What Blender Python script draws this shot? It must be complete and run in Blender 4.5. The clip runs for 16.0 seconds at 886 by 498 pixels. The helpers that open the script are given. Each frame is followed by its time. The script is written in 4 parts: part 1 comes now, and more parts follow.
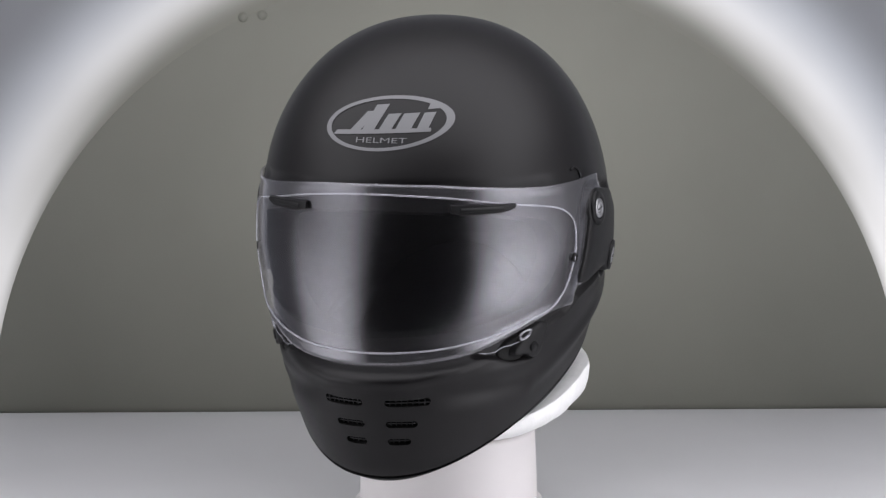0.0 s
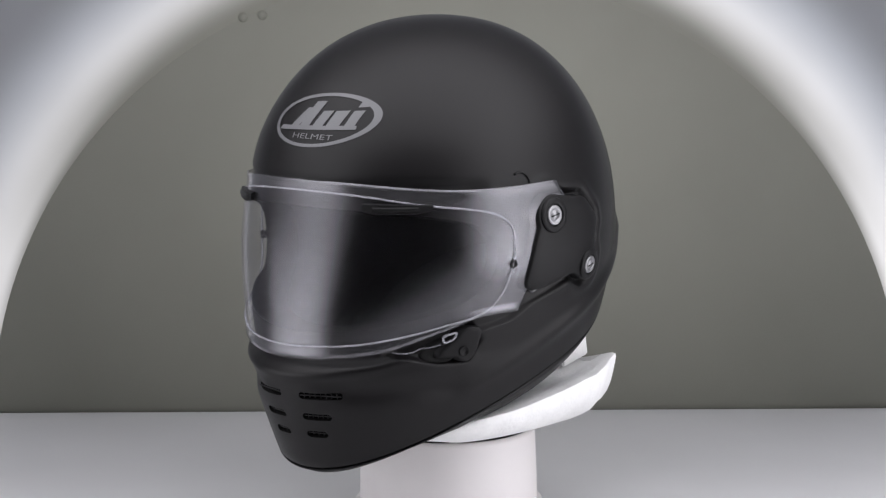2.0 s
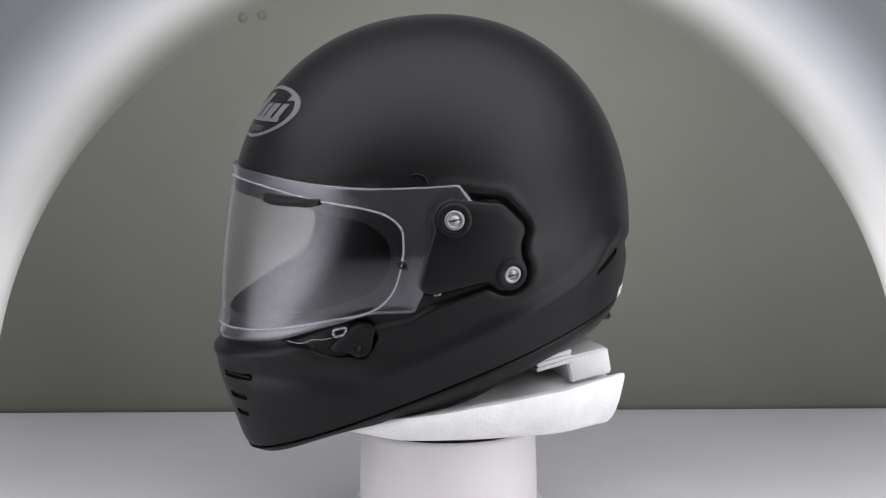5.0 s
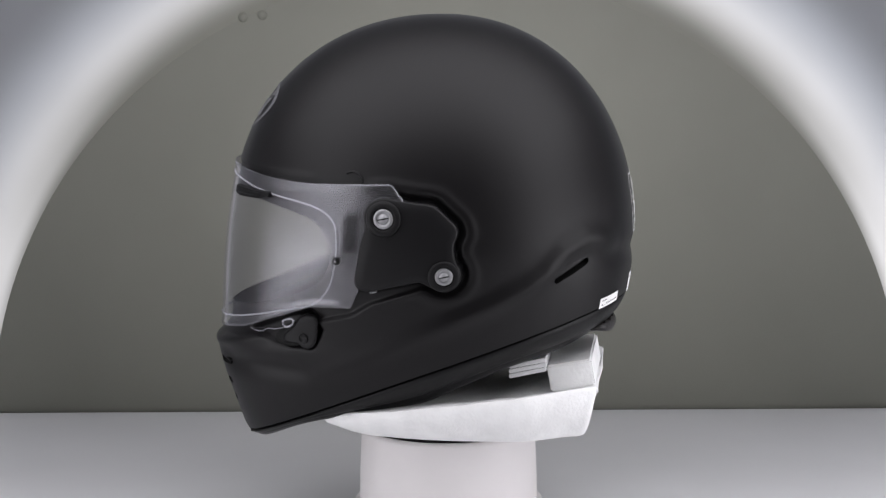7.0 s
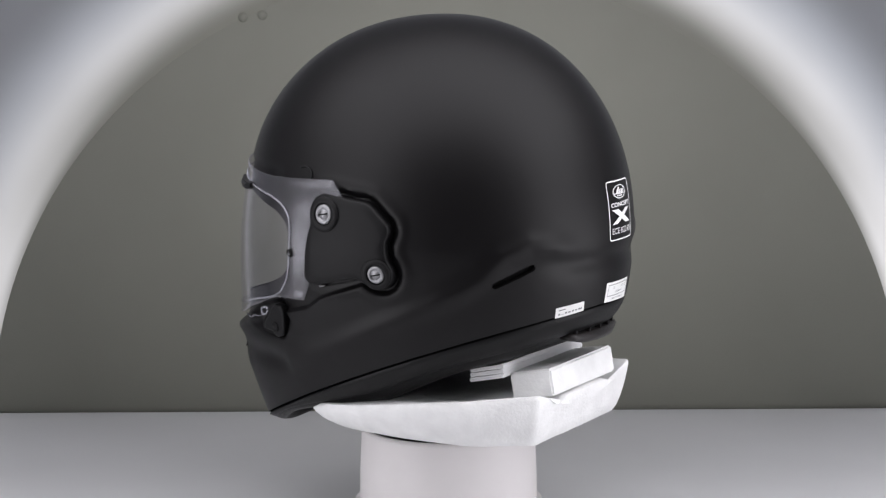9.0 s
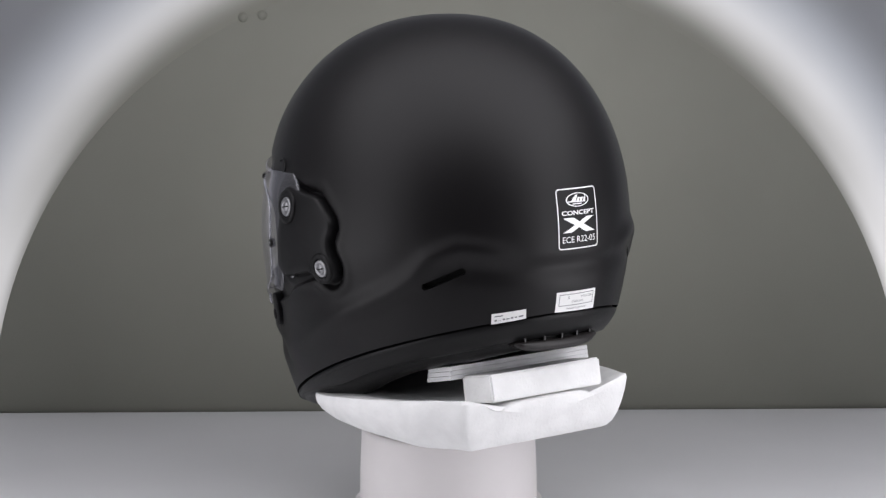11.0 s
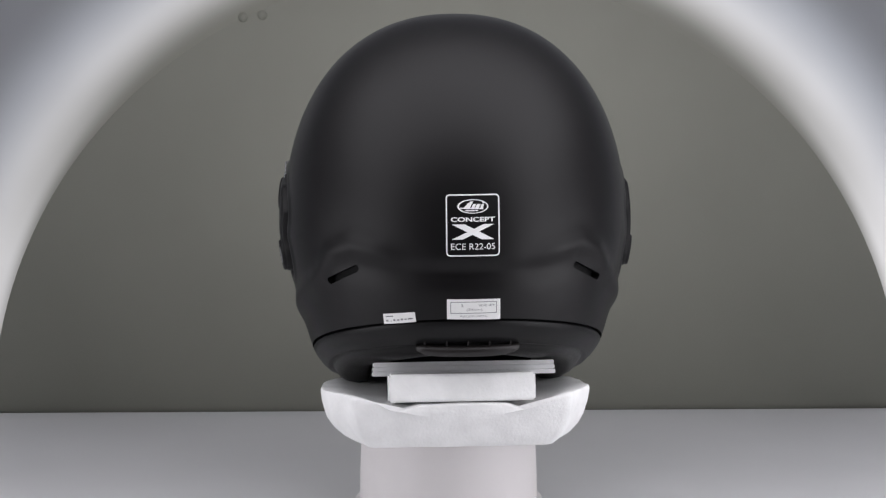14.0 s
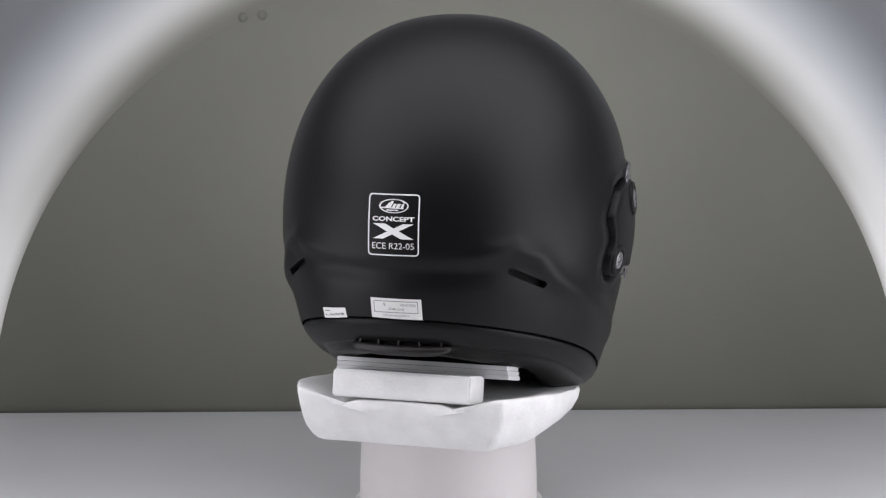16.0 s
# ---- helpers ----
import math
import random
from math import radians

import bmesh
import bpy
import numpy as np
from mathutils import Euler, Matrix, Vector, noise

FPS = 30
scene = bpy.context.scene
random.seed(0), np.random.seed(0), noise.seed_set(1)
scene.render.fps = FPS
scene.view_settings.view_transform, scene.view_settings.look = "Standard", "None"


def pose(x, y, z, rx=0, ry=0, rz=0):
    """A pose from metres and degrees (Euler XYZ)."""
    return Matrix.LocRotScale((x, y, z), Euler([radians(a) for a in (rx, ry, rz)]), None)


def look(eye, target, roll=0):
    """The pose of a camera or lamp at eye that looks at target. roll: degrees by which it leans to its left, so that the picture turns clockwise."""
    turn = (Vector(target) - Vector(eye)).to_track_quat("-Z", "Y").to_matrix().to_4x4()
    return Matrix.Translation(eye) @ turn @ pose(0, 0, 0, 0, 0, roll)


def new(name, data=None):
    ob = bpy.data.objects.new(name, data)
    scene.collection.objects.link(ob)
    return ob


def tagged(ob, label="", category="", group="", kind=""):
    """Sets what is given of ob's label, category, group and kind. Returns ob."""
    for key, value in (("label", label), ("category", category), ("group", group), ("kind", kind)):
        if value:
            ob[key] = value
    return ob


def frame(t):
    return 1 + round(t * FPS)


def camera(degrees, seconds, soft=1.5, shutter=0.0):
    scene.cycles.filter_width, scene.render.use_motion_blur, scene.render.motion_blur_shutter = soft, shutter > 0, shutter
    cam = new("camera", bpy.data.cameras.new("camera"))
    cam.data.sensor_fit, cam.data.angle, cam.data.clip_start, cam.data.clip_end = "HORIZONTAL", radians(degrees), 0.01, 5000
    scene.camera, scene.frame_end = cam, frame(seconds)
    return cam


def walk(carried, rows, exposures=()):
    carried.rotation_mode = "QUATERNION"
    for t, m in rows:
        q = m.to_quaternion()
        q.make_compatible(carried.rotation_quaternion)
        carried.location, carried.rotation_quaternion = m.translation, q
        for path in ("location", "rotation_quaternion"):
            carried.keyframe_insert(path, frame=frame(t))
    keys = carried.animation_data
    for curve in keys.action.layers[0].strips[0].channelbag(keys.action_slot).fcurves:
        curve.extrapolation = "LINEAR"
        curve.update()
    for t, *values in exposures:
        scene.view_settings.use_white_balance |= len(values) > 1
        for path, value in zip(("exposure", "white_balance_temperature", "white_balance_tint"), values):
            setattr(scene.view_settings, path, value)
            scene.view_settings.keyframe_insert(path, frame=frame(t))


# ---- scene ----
# ---- camera ----
EYE_Z = 0.53
cam = camera(20.72, 16.0, soft=1.3)
EYE = (-0.0035, -1.95, EYE_Z)
AIM = look(EYE, (-0.0035, -0.95, EYE_Z - math.tan(radians(8.698))), -0.31)
walk(cam, [(0.0, AIM), (16.0, AIM)], exposures=[(0.0, 0.0), (4.0, -0.04), (8.0, -0.12), (11.5, -0.23), (16.0, -0.26)])

# turntable angle of the helmet about the upright axis at (0, 0)
TURN = [(0, -16.33), (2, -38.95), (4, -61.71), (6, -84.48), (8, -107.33), (10, -130.24), (12, -153.17), (14, -176.15), (16, -199.19)]

# ---- world ----
world = bpy.data.worlds.new("world")
world.use_nodes = True
world.node_tree.nodes["Background"].inputs[0].default_value = (0.05, 0.05, 0.055, 1)
world.node_tree.nodes["Background"].inputs[1].default_value = 0.2
scene.world = world


# ---- materials ----
def material(name):
    m = bpy.data.materials.new(name)
    m.use_nodes = True
    t = m.node_tree
    return m, t, t.nodes["Principled BSDF"]


def surface(name, colour, rough, metal=0.0, vary=0.12, scale=40.0, bump=0.02, grain=900.0, spec=0.5, rough_vary=0.08):
    """Paint, plastic, board or metal with uneven tone, uneven gloss and a fine grain."""
    m, t, p = material(name)
    co = t.nodes.new("ShaderNodeTexCoord")
    big = t.nodes.new("ShaderNodeTexNoise")
    big.inputs["Scale"].default_value, big.inputs["Detail"].default_value = scale, 4.0
    fine = t.nodes.new("ShaderNodeTexNoise")
    fine.inputs["Scale"].default_value, fine.inputs["Detail"].default_value = grain, 2.0
    t.links.new(co.outputs["Object"], big.inputs["Vector"])
    t.links.new(co.outputs["Object"], fine.inputs["Vector"])
    ramp = t.nodes.new("ShaderNodeMapRange")
    ramp.inputs["From Min"].default_value, ramp.inputs["From Max"].default_value = 0.3, 0.7
    ramp.inputs["To Min"].default_value, ramp.inputs["To Max"].default_value = 1 - vary, 1 + vary
    t.links.new(big.outputs["Fac"], ramp.inputs["Value"])
    mul = t.nodes.new("ShaderNodeVectorMath")
    mul.operation = "SCALE"
    mul.inputs[0].default_value = colour
    t.links.new(ramp.outputs[0], mul.inputs["Scale"])
    t.links.new(mul.outputs[0], p.inputs["Base Color"])
    rr = t.nodes.new("ShaderNodeMapRange")
    rr.inputs["From Min"].default_value, rr.inputs["From Max"].default_value = 0.3, 0.7
    rr.inputs["To Min"].default_value, rr.inputs["To Max"].default_value = rough - rough_vary, rough + rough_vary
    t.links.new(fine.outputs["Fac"], rr.inputs["Value"])
    t.links.new(rr.outputs[0], p.inputs["Roughness"])
    p.inputs["Metallic"].default_value = metal
    p.inputs["Specular IOR Level"].default_value = spec
    if bump:
        b = t.nodes.new("ShaderNodeBump")
        b.inputs["Strength"].default_value, b.inputs["Distance"].default_value = bump, 0.001
        t.links.new(fine.outputs["Fac"], b.inputs["Height"])
        t.links.new(b.outputs[0], p.inputs["Normal"])
    return m


def clear_plastic(name, tint, rough, haze, glossy=True, ior=1.9):
    """Thin clear visor plastic: see-through, with a Fresnel gloss and a trace of haze."""
    m, t, p = material(name)
    out = t.nodes["Material Output"]
    t.nodes.remove(p)
    clear = t.nodes.new("ShaderNodeBsdfTransparent")
    clear.inputs[0].default_value = (*tint, 1)
    if not glossy:
        t.links.new(clear.outputs[0], out.inputs[0])
        return m
    dull = t.nodes.new("ShaderNodeBsdfDiffuse")
    dull.inputs[0].default_value = (0.6, 0.6, 0.64, 1)
    veil = t.nodes.new("ShaderNodeMixShader")
    veil.inputs[0].default_value = haze
    gloss = t.nodes.new("ShaderNodeBsdfGlossy")
    gloss.inputs["Roughness"].default_value = rough
    gloss.inputs["Color"].default_value = (0.94, 0.93, 1.0, 1)
    f0 = ((ior - 1) / (ior + 1)) ** 2
    facing = t.nodes.new("ShaderNodeLayerWeight")
    facing.inputs["Blend"].default_value = 0.5
    power = t.nodes.new("ShaderNodeMath")
    power.operation, power.inputs[1].default_value = "POWER", 5.0
    fres = t.nodes.new("ShaderNodeMapRange")
    fres.inputs["To Min"].default_value, fres.inputs["To Max"].default_value = f0, 1.0
    t.links.new(facing.outputs["Facing"], power.inputs[0])
    t.links.new(power.outputs[0], fres.inputs["Value"])
    mix = t.nodes.new("ShaderNodeMixShader")
    t.links.new(clear.outputs[0], veil.inputs[1])
    t.links.new(dull.outputs[0], veil.inputs[2])
    t.links.new(fres.outputs[0], mix.inputs[0])
    t.links.new(veil.outputs[0], mix.inputs[1])
    t.links.new(gloss.outputs[0], mix.inputs[2])
    t.links.new(mix.outputs[0], out.inputs[0])
    return m


def graded_glow_diffuser(name):
    """White diffuser cloth that glows by itself, no lamps behind it: emission painted by position, strong over its
    front, low on both sides and weak in a hoop near the back.
    """
    m, t, p = material(name)
    n, l = t.nodes, t.links
    p.inputs["Roughness"].default_value = 0.85
    p.inputs["Specular IOR Level"].default_value = 0.2
    co = n.new("ShaderNodeTexCoord")
    sep = n.new("ShaderNodeSeparateXYZ")
    l.new(co.outputs["Object"], sep.inputs[0])

    def step(value, a, b, lo, hi):
        r = n.new("ShaderNodeMapRange")
        r.interpolation_type = "SMOOTHSTEP"
        for key, v in (("From Min", a), ("From Max", b), ("To Min", lo), ("To Max", hi)):
            r.inputs[key].default_value = v
        l.new(value, r.inputs["Value"])
        return r.outputs[0]

    def op(kind, a, b):
        r = n.new("ShaderNodeMath")
        r.operation = kind
        for k, v in enumerate((a, b)):
            if isinstance(v, (int, float)):
                r.inputs[k].default_value = v
            else:
                l.new(v, r.inputs[k])
        return r.outputs[0]

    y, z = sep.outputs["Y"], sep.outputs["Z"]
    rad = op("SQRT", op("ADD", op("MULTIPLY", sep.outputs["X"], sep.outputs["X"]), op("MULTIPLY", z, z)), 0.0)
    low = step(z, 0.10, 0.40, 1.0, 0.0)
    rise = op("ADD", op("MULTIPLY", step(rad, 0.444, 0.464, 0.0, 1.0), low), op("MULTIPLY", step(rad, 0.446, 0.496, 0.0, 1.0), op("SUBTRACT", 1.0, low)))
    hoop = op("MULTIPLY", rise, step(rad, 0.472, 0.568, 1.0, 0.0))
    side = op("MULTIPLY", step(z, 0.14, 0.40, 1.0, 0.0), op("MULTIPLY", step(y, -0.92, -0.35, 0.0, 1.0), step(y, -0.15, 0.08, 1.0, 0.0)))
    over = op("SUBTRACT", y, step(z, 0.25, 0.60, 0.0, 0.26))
    # unseen front glow, added to brighten the faces towards the camera
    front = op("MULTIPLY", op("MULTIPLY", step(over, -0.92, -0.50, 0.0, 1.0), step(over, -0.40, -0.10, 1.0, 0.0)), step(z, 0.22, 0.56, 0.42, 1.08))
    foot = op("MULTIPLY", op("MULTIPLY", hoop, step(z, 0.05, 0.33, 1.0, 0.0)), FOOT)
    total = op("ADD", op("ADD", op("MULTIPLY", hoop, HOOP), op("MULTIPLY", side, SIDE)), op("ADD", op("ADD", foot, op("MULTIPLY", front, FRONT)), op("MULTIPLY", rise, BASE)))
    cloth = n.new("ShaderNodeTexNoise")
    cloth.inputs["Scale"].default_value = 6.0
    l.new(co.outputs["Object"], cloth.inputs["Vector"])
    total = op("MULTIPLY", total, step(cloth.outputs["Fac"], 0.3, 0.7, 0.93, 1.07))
    # emission painted stronger towards the right
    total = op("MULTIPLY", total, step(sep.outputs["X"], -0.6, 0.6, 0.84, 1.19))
    # outer part of the back hoop given a bluish glow
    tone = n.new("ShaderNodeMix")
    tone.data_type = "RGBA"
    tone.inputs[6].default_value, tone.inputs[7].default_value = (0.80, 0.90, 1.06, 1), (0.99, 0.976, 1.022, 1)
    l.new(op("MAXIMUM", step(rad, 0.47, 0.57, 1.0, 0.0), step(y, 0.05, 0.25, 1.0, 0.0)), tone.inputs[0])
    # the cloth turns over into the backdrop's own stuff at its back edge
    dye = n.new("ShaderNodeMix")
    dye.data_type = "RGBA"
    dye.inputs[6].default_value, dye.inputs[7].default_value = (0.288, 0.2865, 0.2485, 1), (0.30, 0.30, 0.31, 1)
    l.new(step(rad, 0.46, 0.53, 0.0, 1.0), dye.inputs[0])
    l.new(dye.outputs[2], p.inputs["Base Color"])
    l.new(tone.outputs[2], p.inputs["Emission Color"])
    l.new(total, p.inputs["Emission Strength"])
    return m


# strengths of the glow zones painted into the cloth's emission
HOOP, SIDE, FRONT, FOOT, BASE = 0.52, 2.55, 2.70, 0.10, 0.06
MATT_BLACK = surface("matt_black_paint", (0.0036, 0.0032, 0.0036), 0.41, spec=0.225, vary=0.05, scale=14, bump=0.03, grain=2500)
TRIM_BLACK = surface("black_rubber_trim", (0.0045, 0.0045, 0.0048), 0.42, spec=0.19, vary=0.1, bump=0.05)
POD_BLACK = surface("black_moulded_plastic", (0.0045, 0.0043, 0.0048), 0.46, spec=0.19, vary=0.1, bump=0.06, grain=1800)
LINER = surface("black_lining_cloth", (0.004, 0.004, 0.0042), 0.95, vary=0.3, scale=120, bump=0.4, grain=1500, spec=0.03)
OUTLET = surface("dark_brown_outlet_plastic", (0.013, 0.011, 0.011), 0.40, vary=0.15, bump=0.05, spec=0.38)
ROLL = surface("black_neck_roll_leatherette", (0.004, 0.004, 0.0043), 0.36, vary=0.2, scale=90, bump=0.25, grain=700, spec=0.22)
# vent plastic; also paints the shade in the latch recess and under the cradle
VOID = surface("dark_plastic_and_gap_shade", (0.004, 0.004, 0.004), 0.7, bump=0.0, spec=0.2)
STEEL = surface("bright_screw_steel", (0.30, 0.30, 0.31), 0.48, metal=1.0, vary=0.08, scale=300, bump=0.05)
FOAM = surface("white_polystyrene", (0.81, 0.81, 0.805), 0.75, vary=0.05, scale=60, bump=0.5, grain=420, spec=0.3)
BOARD = surface("white_foam_board", (0.74, 0.74, 0.75), 0.6, vary=0.05, scale=30, bump=0.05)
COLUMN = surface("white_column_paint", (0.70, 0.672, 0.668), 0.5, vary=0.03, scale=20, bump=0.03)
FLOOR = surface("white_matt_acrylic", (0.66, 0.66, 0.67), 0.45, vary=0.03, scale=6, bump=0.02)
WALL = surface("grey_olive_backdrop", (0.288, 0.2865, 0.2485), 0.85, vary=0.05, scale=5, bump=0.05, grain=400, spec=0.2)
RIVET = surface("dull_rivet_plastic", (0.25, 0.25, 0.215), 0.85, vary=0.1, scale=60, bump=0.0, spec=0.2)
DARK = surface("dark_studio_cloth", (0.02, 0.02, 0.022), 0.9, vary=0.2, scale=3, bump=0.0, spec=0.1)
LOGO_GREY = surface("grey_decal_ink", (0.098, 0.098, 0.104), 0.45, vary=0.04, bump=0.0)
WHITE_INK = surface("white_decal_ink", (0.80, 0.80, 0.80), 0.5, vary=0.03, bump=0.0)
PAPER = surface("white_sticker_paper", (0.78, 0.78, 0.77), 0.6, vary=0.03, bump=0.03)
INK = surface("grey_printed_ink", (0.16, 0.16, 0.17), 0.6, bump=0.0)
VISOR = clear_plastic("clear_visor_plastic", (0.92, 0.92, 0.93), 0.20, 0.004)
FROST = clear_plastic("frosted_visor_border", (0.86, 0.86, 0.87), 0.16, 0.045)
CLEAR = clear_plastic("inner_visor_face", (0.97, 0.97, 0.97), 0.03, 0.0, False)
# pale haze in both edges paints in the highlights that clear ridges catch
BEAD = clear_plastic("clear_visor_edge_pale_glint", (0.75, 0.75, 0.77), 0.10, 0.27, ior=1.6)
CLEAR_EDGE = clear_plastic("faint_visor_edge_pale_glint", (0.6, 0.6, 0.62), 0.12, 0.13, ior=1.6)
DIFFUSER = graded_glow_diffuser("graded_glow_diffuser_cloth")


# ---- building helpers ----
def mesh_from(name, verts, faces, mats, smooth=True, face_mats=None):
    me = bpy.data.meshes.new(name)
    me.from_pydata([tuple(map(float, v)) for v in verts], [], [tuple(map(int, f)) for f in faces])
    for m in mats:
        me.materials.append(m)
    me.polygons.foreach_set("use_smooth", [smooth] * len(me.polygons))
    if face_mats is not None:
        me.polygons.foreach_set("material_index", face_mats)
    me.update()
    return me


def part(name, bm, mat, parent, label="", smooth=True):
    """Links a bmesh or a mesh as one object under a thing or part."""
    if isinstance(bm, bmesh.types.BMesh):
        bmesh.ops.recalc_face_normals(bm, faces=bm.faces)
        me = bpy.data.meshes.new(name)
        bm.to_mesh(me)
        bm.free()
        me.materials.append(mat)
        me.polygons.foreach_set("use_smooth", [smooth] * len(me.polygons))
    else:
        me = bm
    ob = new(name, me)
    ob.parent = parent
    return tagged(ob, label)


def box(bm, x0, x1, y0, y1, z0, z1, bevel=0.0, m=None):
    made = bmesh.ops.create_cube(bm, size=1.0)["verts"]
    bmesh.ops.transform(bm, verts=made, matrix=Matrix.LocRotScale(((x0 + x1) / 2, (y0 + y1) / 2, (z0 + z1) / 2), None, (x1 - x0, y1 - y0, z1 - z0)))
    if bevel:
        edges = list({e for v in made for e in v.link_edges})
        made = list({v for f in bmesh.ops.bevel(bm, geom=edges, offset=bevel, segments=2, affect="EDGES")["faces"] for v in f.verts} | {v for v in made if v.is_valid})
    if m is not None:
        bmesh.ops.transform(bm, verts=made, matrix=m)
    return bm


def lathe(bm, profile, n=64, m=Matrix()):
    """A turned body about z from (radius, height) pairs, open at both ends unless the radius is 0."""
    rings = []
    for r, z in profile:
        if r < 1e-6:
            rings.append([bm.verts.new(m @ Vector((0, 0, z)))])
        else:
            rings.append([bm.verts.new(m @ Vector((r * math.cos(k * math.tau / n), r * math.sin(k * math.tau / n), z))) for k in range(n)])
    for a, b in zip(rings, rings[1:]):
        for k in range(n):
            q = [a[k % len(a)], a[(k + 1) % len(a)], b[(k + 1) % len(b)], b[k % len(b)]]
            q = list(dict.fromkeys(q))
            if len(q) > 2:
                bm.faces.new(q)
    return bm


def soft(v, a, b):
    t = np.clip((v - a) / (b - a), 0, 1)
    return t * t * (3 - 2 * t)


def smooth_interp(z, zs, vs, width=0.004):
    """A softened curve through a few control values."""
    o = np.argsort(zs)
    zs, vs = np.array(zs, float)[o], np.array(vs, float)[o]
    g = np.linspace(zs[0] - 0.03, zs[-1] + 0.03, 700)
    h = g[1] - g[0]
    raw = np.interp(g, zs, vs)
    k = np.exp(-0.5 * (np.arange(-60, 61) * h / width) ** 2)
    pad = np.pad(raw, 60, mode="edge")
    return np.interp(z, g, np.convolve(pad, k / k.sum(), mode="valid"))


# ---- the booth ----
def booth():
    r_in, y_back, y_front = 0.445, 0.44, -0.92
    bm = bmesh.new()
    box(bm, -0.75, 0.75, y_back, y_back + 0.02, -0.02, 0.75)
    wall = new("wall_back")
    part("backdrop_panel", bm, WALL, wall)
    tagged(wall, "olive grey matt backdrop panel closing the light booth", "wall", kind="structure")
    # floor sheet cut to the curve of the cloth
    bm = bmesh.new()
    edge = []
    for k in range(15):
        y = y_back - 0.002 - 0.30 * (k / 14) ** 2
        edge.append((r_in + 0.215 * math.sqrt(1 - (1 - min(1.0, (y_back - y) / 0.30)) ** 2) - 0.003 - 0.004 * min(1.0, k / 4), y))
    edge.append((0.652, y_front))
    loop = edge + [(-x, y) for x, y in edge[::-1]]
    hi = [bm.verts.new((x, y, 0.0)) for x, y in loop]
    lo = [bm.verts.new((x, y, -0.012)) for x, y in loop]
    bm.faces.new(hi)
    bm.faces.new(lo[::-1])
    for k in range(len(loop)):
        bm.faces.new((hi[k], lo[k], lo[(k + 1) % len(loop)], hi[(k + 1) % len(loop)]))
    floor = part("floor", bm, FLOOR, None, smooth=False)
    tagged(floor, "white matt acrylic floor sheet of the light booth", "floor", kind="structure")
    bm = bmesh.new()
    box(bm, -0.75, 0.75, y_front, y_back + 0.02, -0.05, -0.02)
    tagged(part("booth_base", bm, DARK, None, smooth=False), "dark base board under the booth floor", "base", kind="structure")
    # half-round tunnel of diffuser cloth on two hoops
    n, rows = 96, 64
    verts, faces = [], []
    for layer, back in ((r_in, 0.0006), (r_in + 0.004, 0.0045)):
        for j in range(rows + 1):
            y = y_front + (y_back - y_front) * (1 - (1 - j / rows) ** 2.6)
            for i in range(n + 1):
                a = math.pi * i / n
                t = min(1.0, max(0.0, (y_back - y) / 0.30))
                r = layer + 0.215 * math.sqrt(1 - (1 - t) ** 2)
                verts.append((r * math.cos(a), y + back, r * math.sin(a) - 0.018))
    w, size = n + 1, (n + 1) * (rows + 1)
    for j in range(rows):
        for i in range(n):
            k = j * w + i
            faces += [(k, k + w, k + w + 1, k + 1), (size + k, size + k + 1, size + k + w + 1, size + k + w)]
    for i in range(n):
        faces.append((i, i + 1, size + i + 1, size + i))
    tunnel = new("light_tunnel")
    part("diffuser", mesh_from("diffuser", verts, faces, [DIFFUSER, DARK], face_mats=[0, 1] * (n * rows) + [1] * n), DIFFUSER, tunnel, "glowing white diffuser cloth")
    for y in (y_front + 0.006,):
        bm = bmesh.new()
        prof = []
        for i in range(n + 1):
            a = math.pi * i / n
            prof.append([bm.verts.new((r * math.cos(a), y + d, r * math.sin(a) - 0.018)) for r, d in ((0.664, -0.012), (0.68, -0.012), (0.68, 0.004), (0.664, 0.004))])
        for p, q in zip(prof, prof[1:]):
            for k in range(4):
                bm.faces.new((p[k], p[(k + 1) % 4], q[(k + 1) % 4], q[k]))
        part("hoop", bm, DARK, tunnel)
    tagged(tunnel, "half-round white cloth light tunnel glowing from its sides", "light booth")
    # two dark rivets where the cloth meets the backdrop
    for x, z in ((-0.199, 0.396), (-0.180, 0.398)):
        bm = bmesh.new()
        lathe(bm, [(0.0, 0.0030), (0.003, 0.0027), (0.0048, 0.0)], 16, Matrix.Translation((x, y_back - 0.0006, z)) @ pose(0, 0, 0, 90))
        tagged(part("rivet", bm, RIVET, None), "small dark rivet in the grey backdrop", "rivet", "rivets of the backdrop")


def studio():
    """The dark room round the booth and the camera."""
    for name, b in (("wall_left", (-2.55, -2.5, -3.5, 1.5, -0.9, 2.4)), ("wall_right", (2.5, 2.55, -3.5, 1.5, -0.9, 2.4)), ("wall_far", (-2.5, 2.5, 1.5, 1.55, -0.9, 2.4)),
                    ("wall_near", (-2.5, 2.5, -3.55, -3.5, -0.9, 2.4)), ("ceiling", (-2.5, 2.5, -3.5, 1.5, 2.4, 2.45)), ("ground", (-2.5, 2.5, -3.5, 1.5, -0.95, -0.9))):
        tagged(part(name, box(bmesh.new(), *b), DARK, None, smooth=False), "dark unlit studio " + name.split("_")[0], name.split("_")[0], kind="structure")
    bm = bmesh.new()
    box(bm, -0.8, 0.8, -1.0, 0.5, -0.9, -0.05, 0.004)
    tagged(part("booth_table", bm, DARK, None, smooth=False), "dark cloth-covered table carrying the light booth", "table")


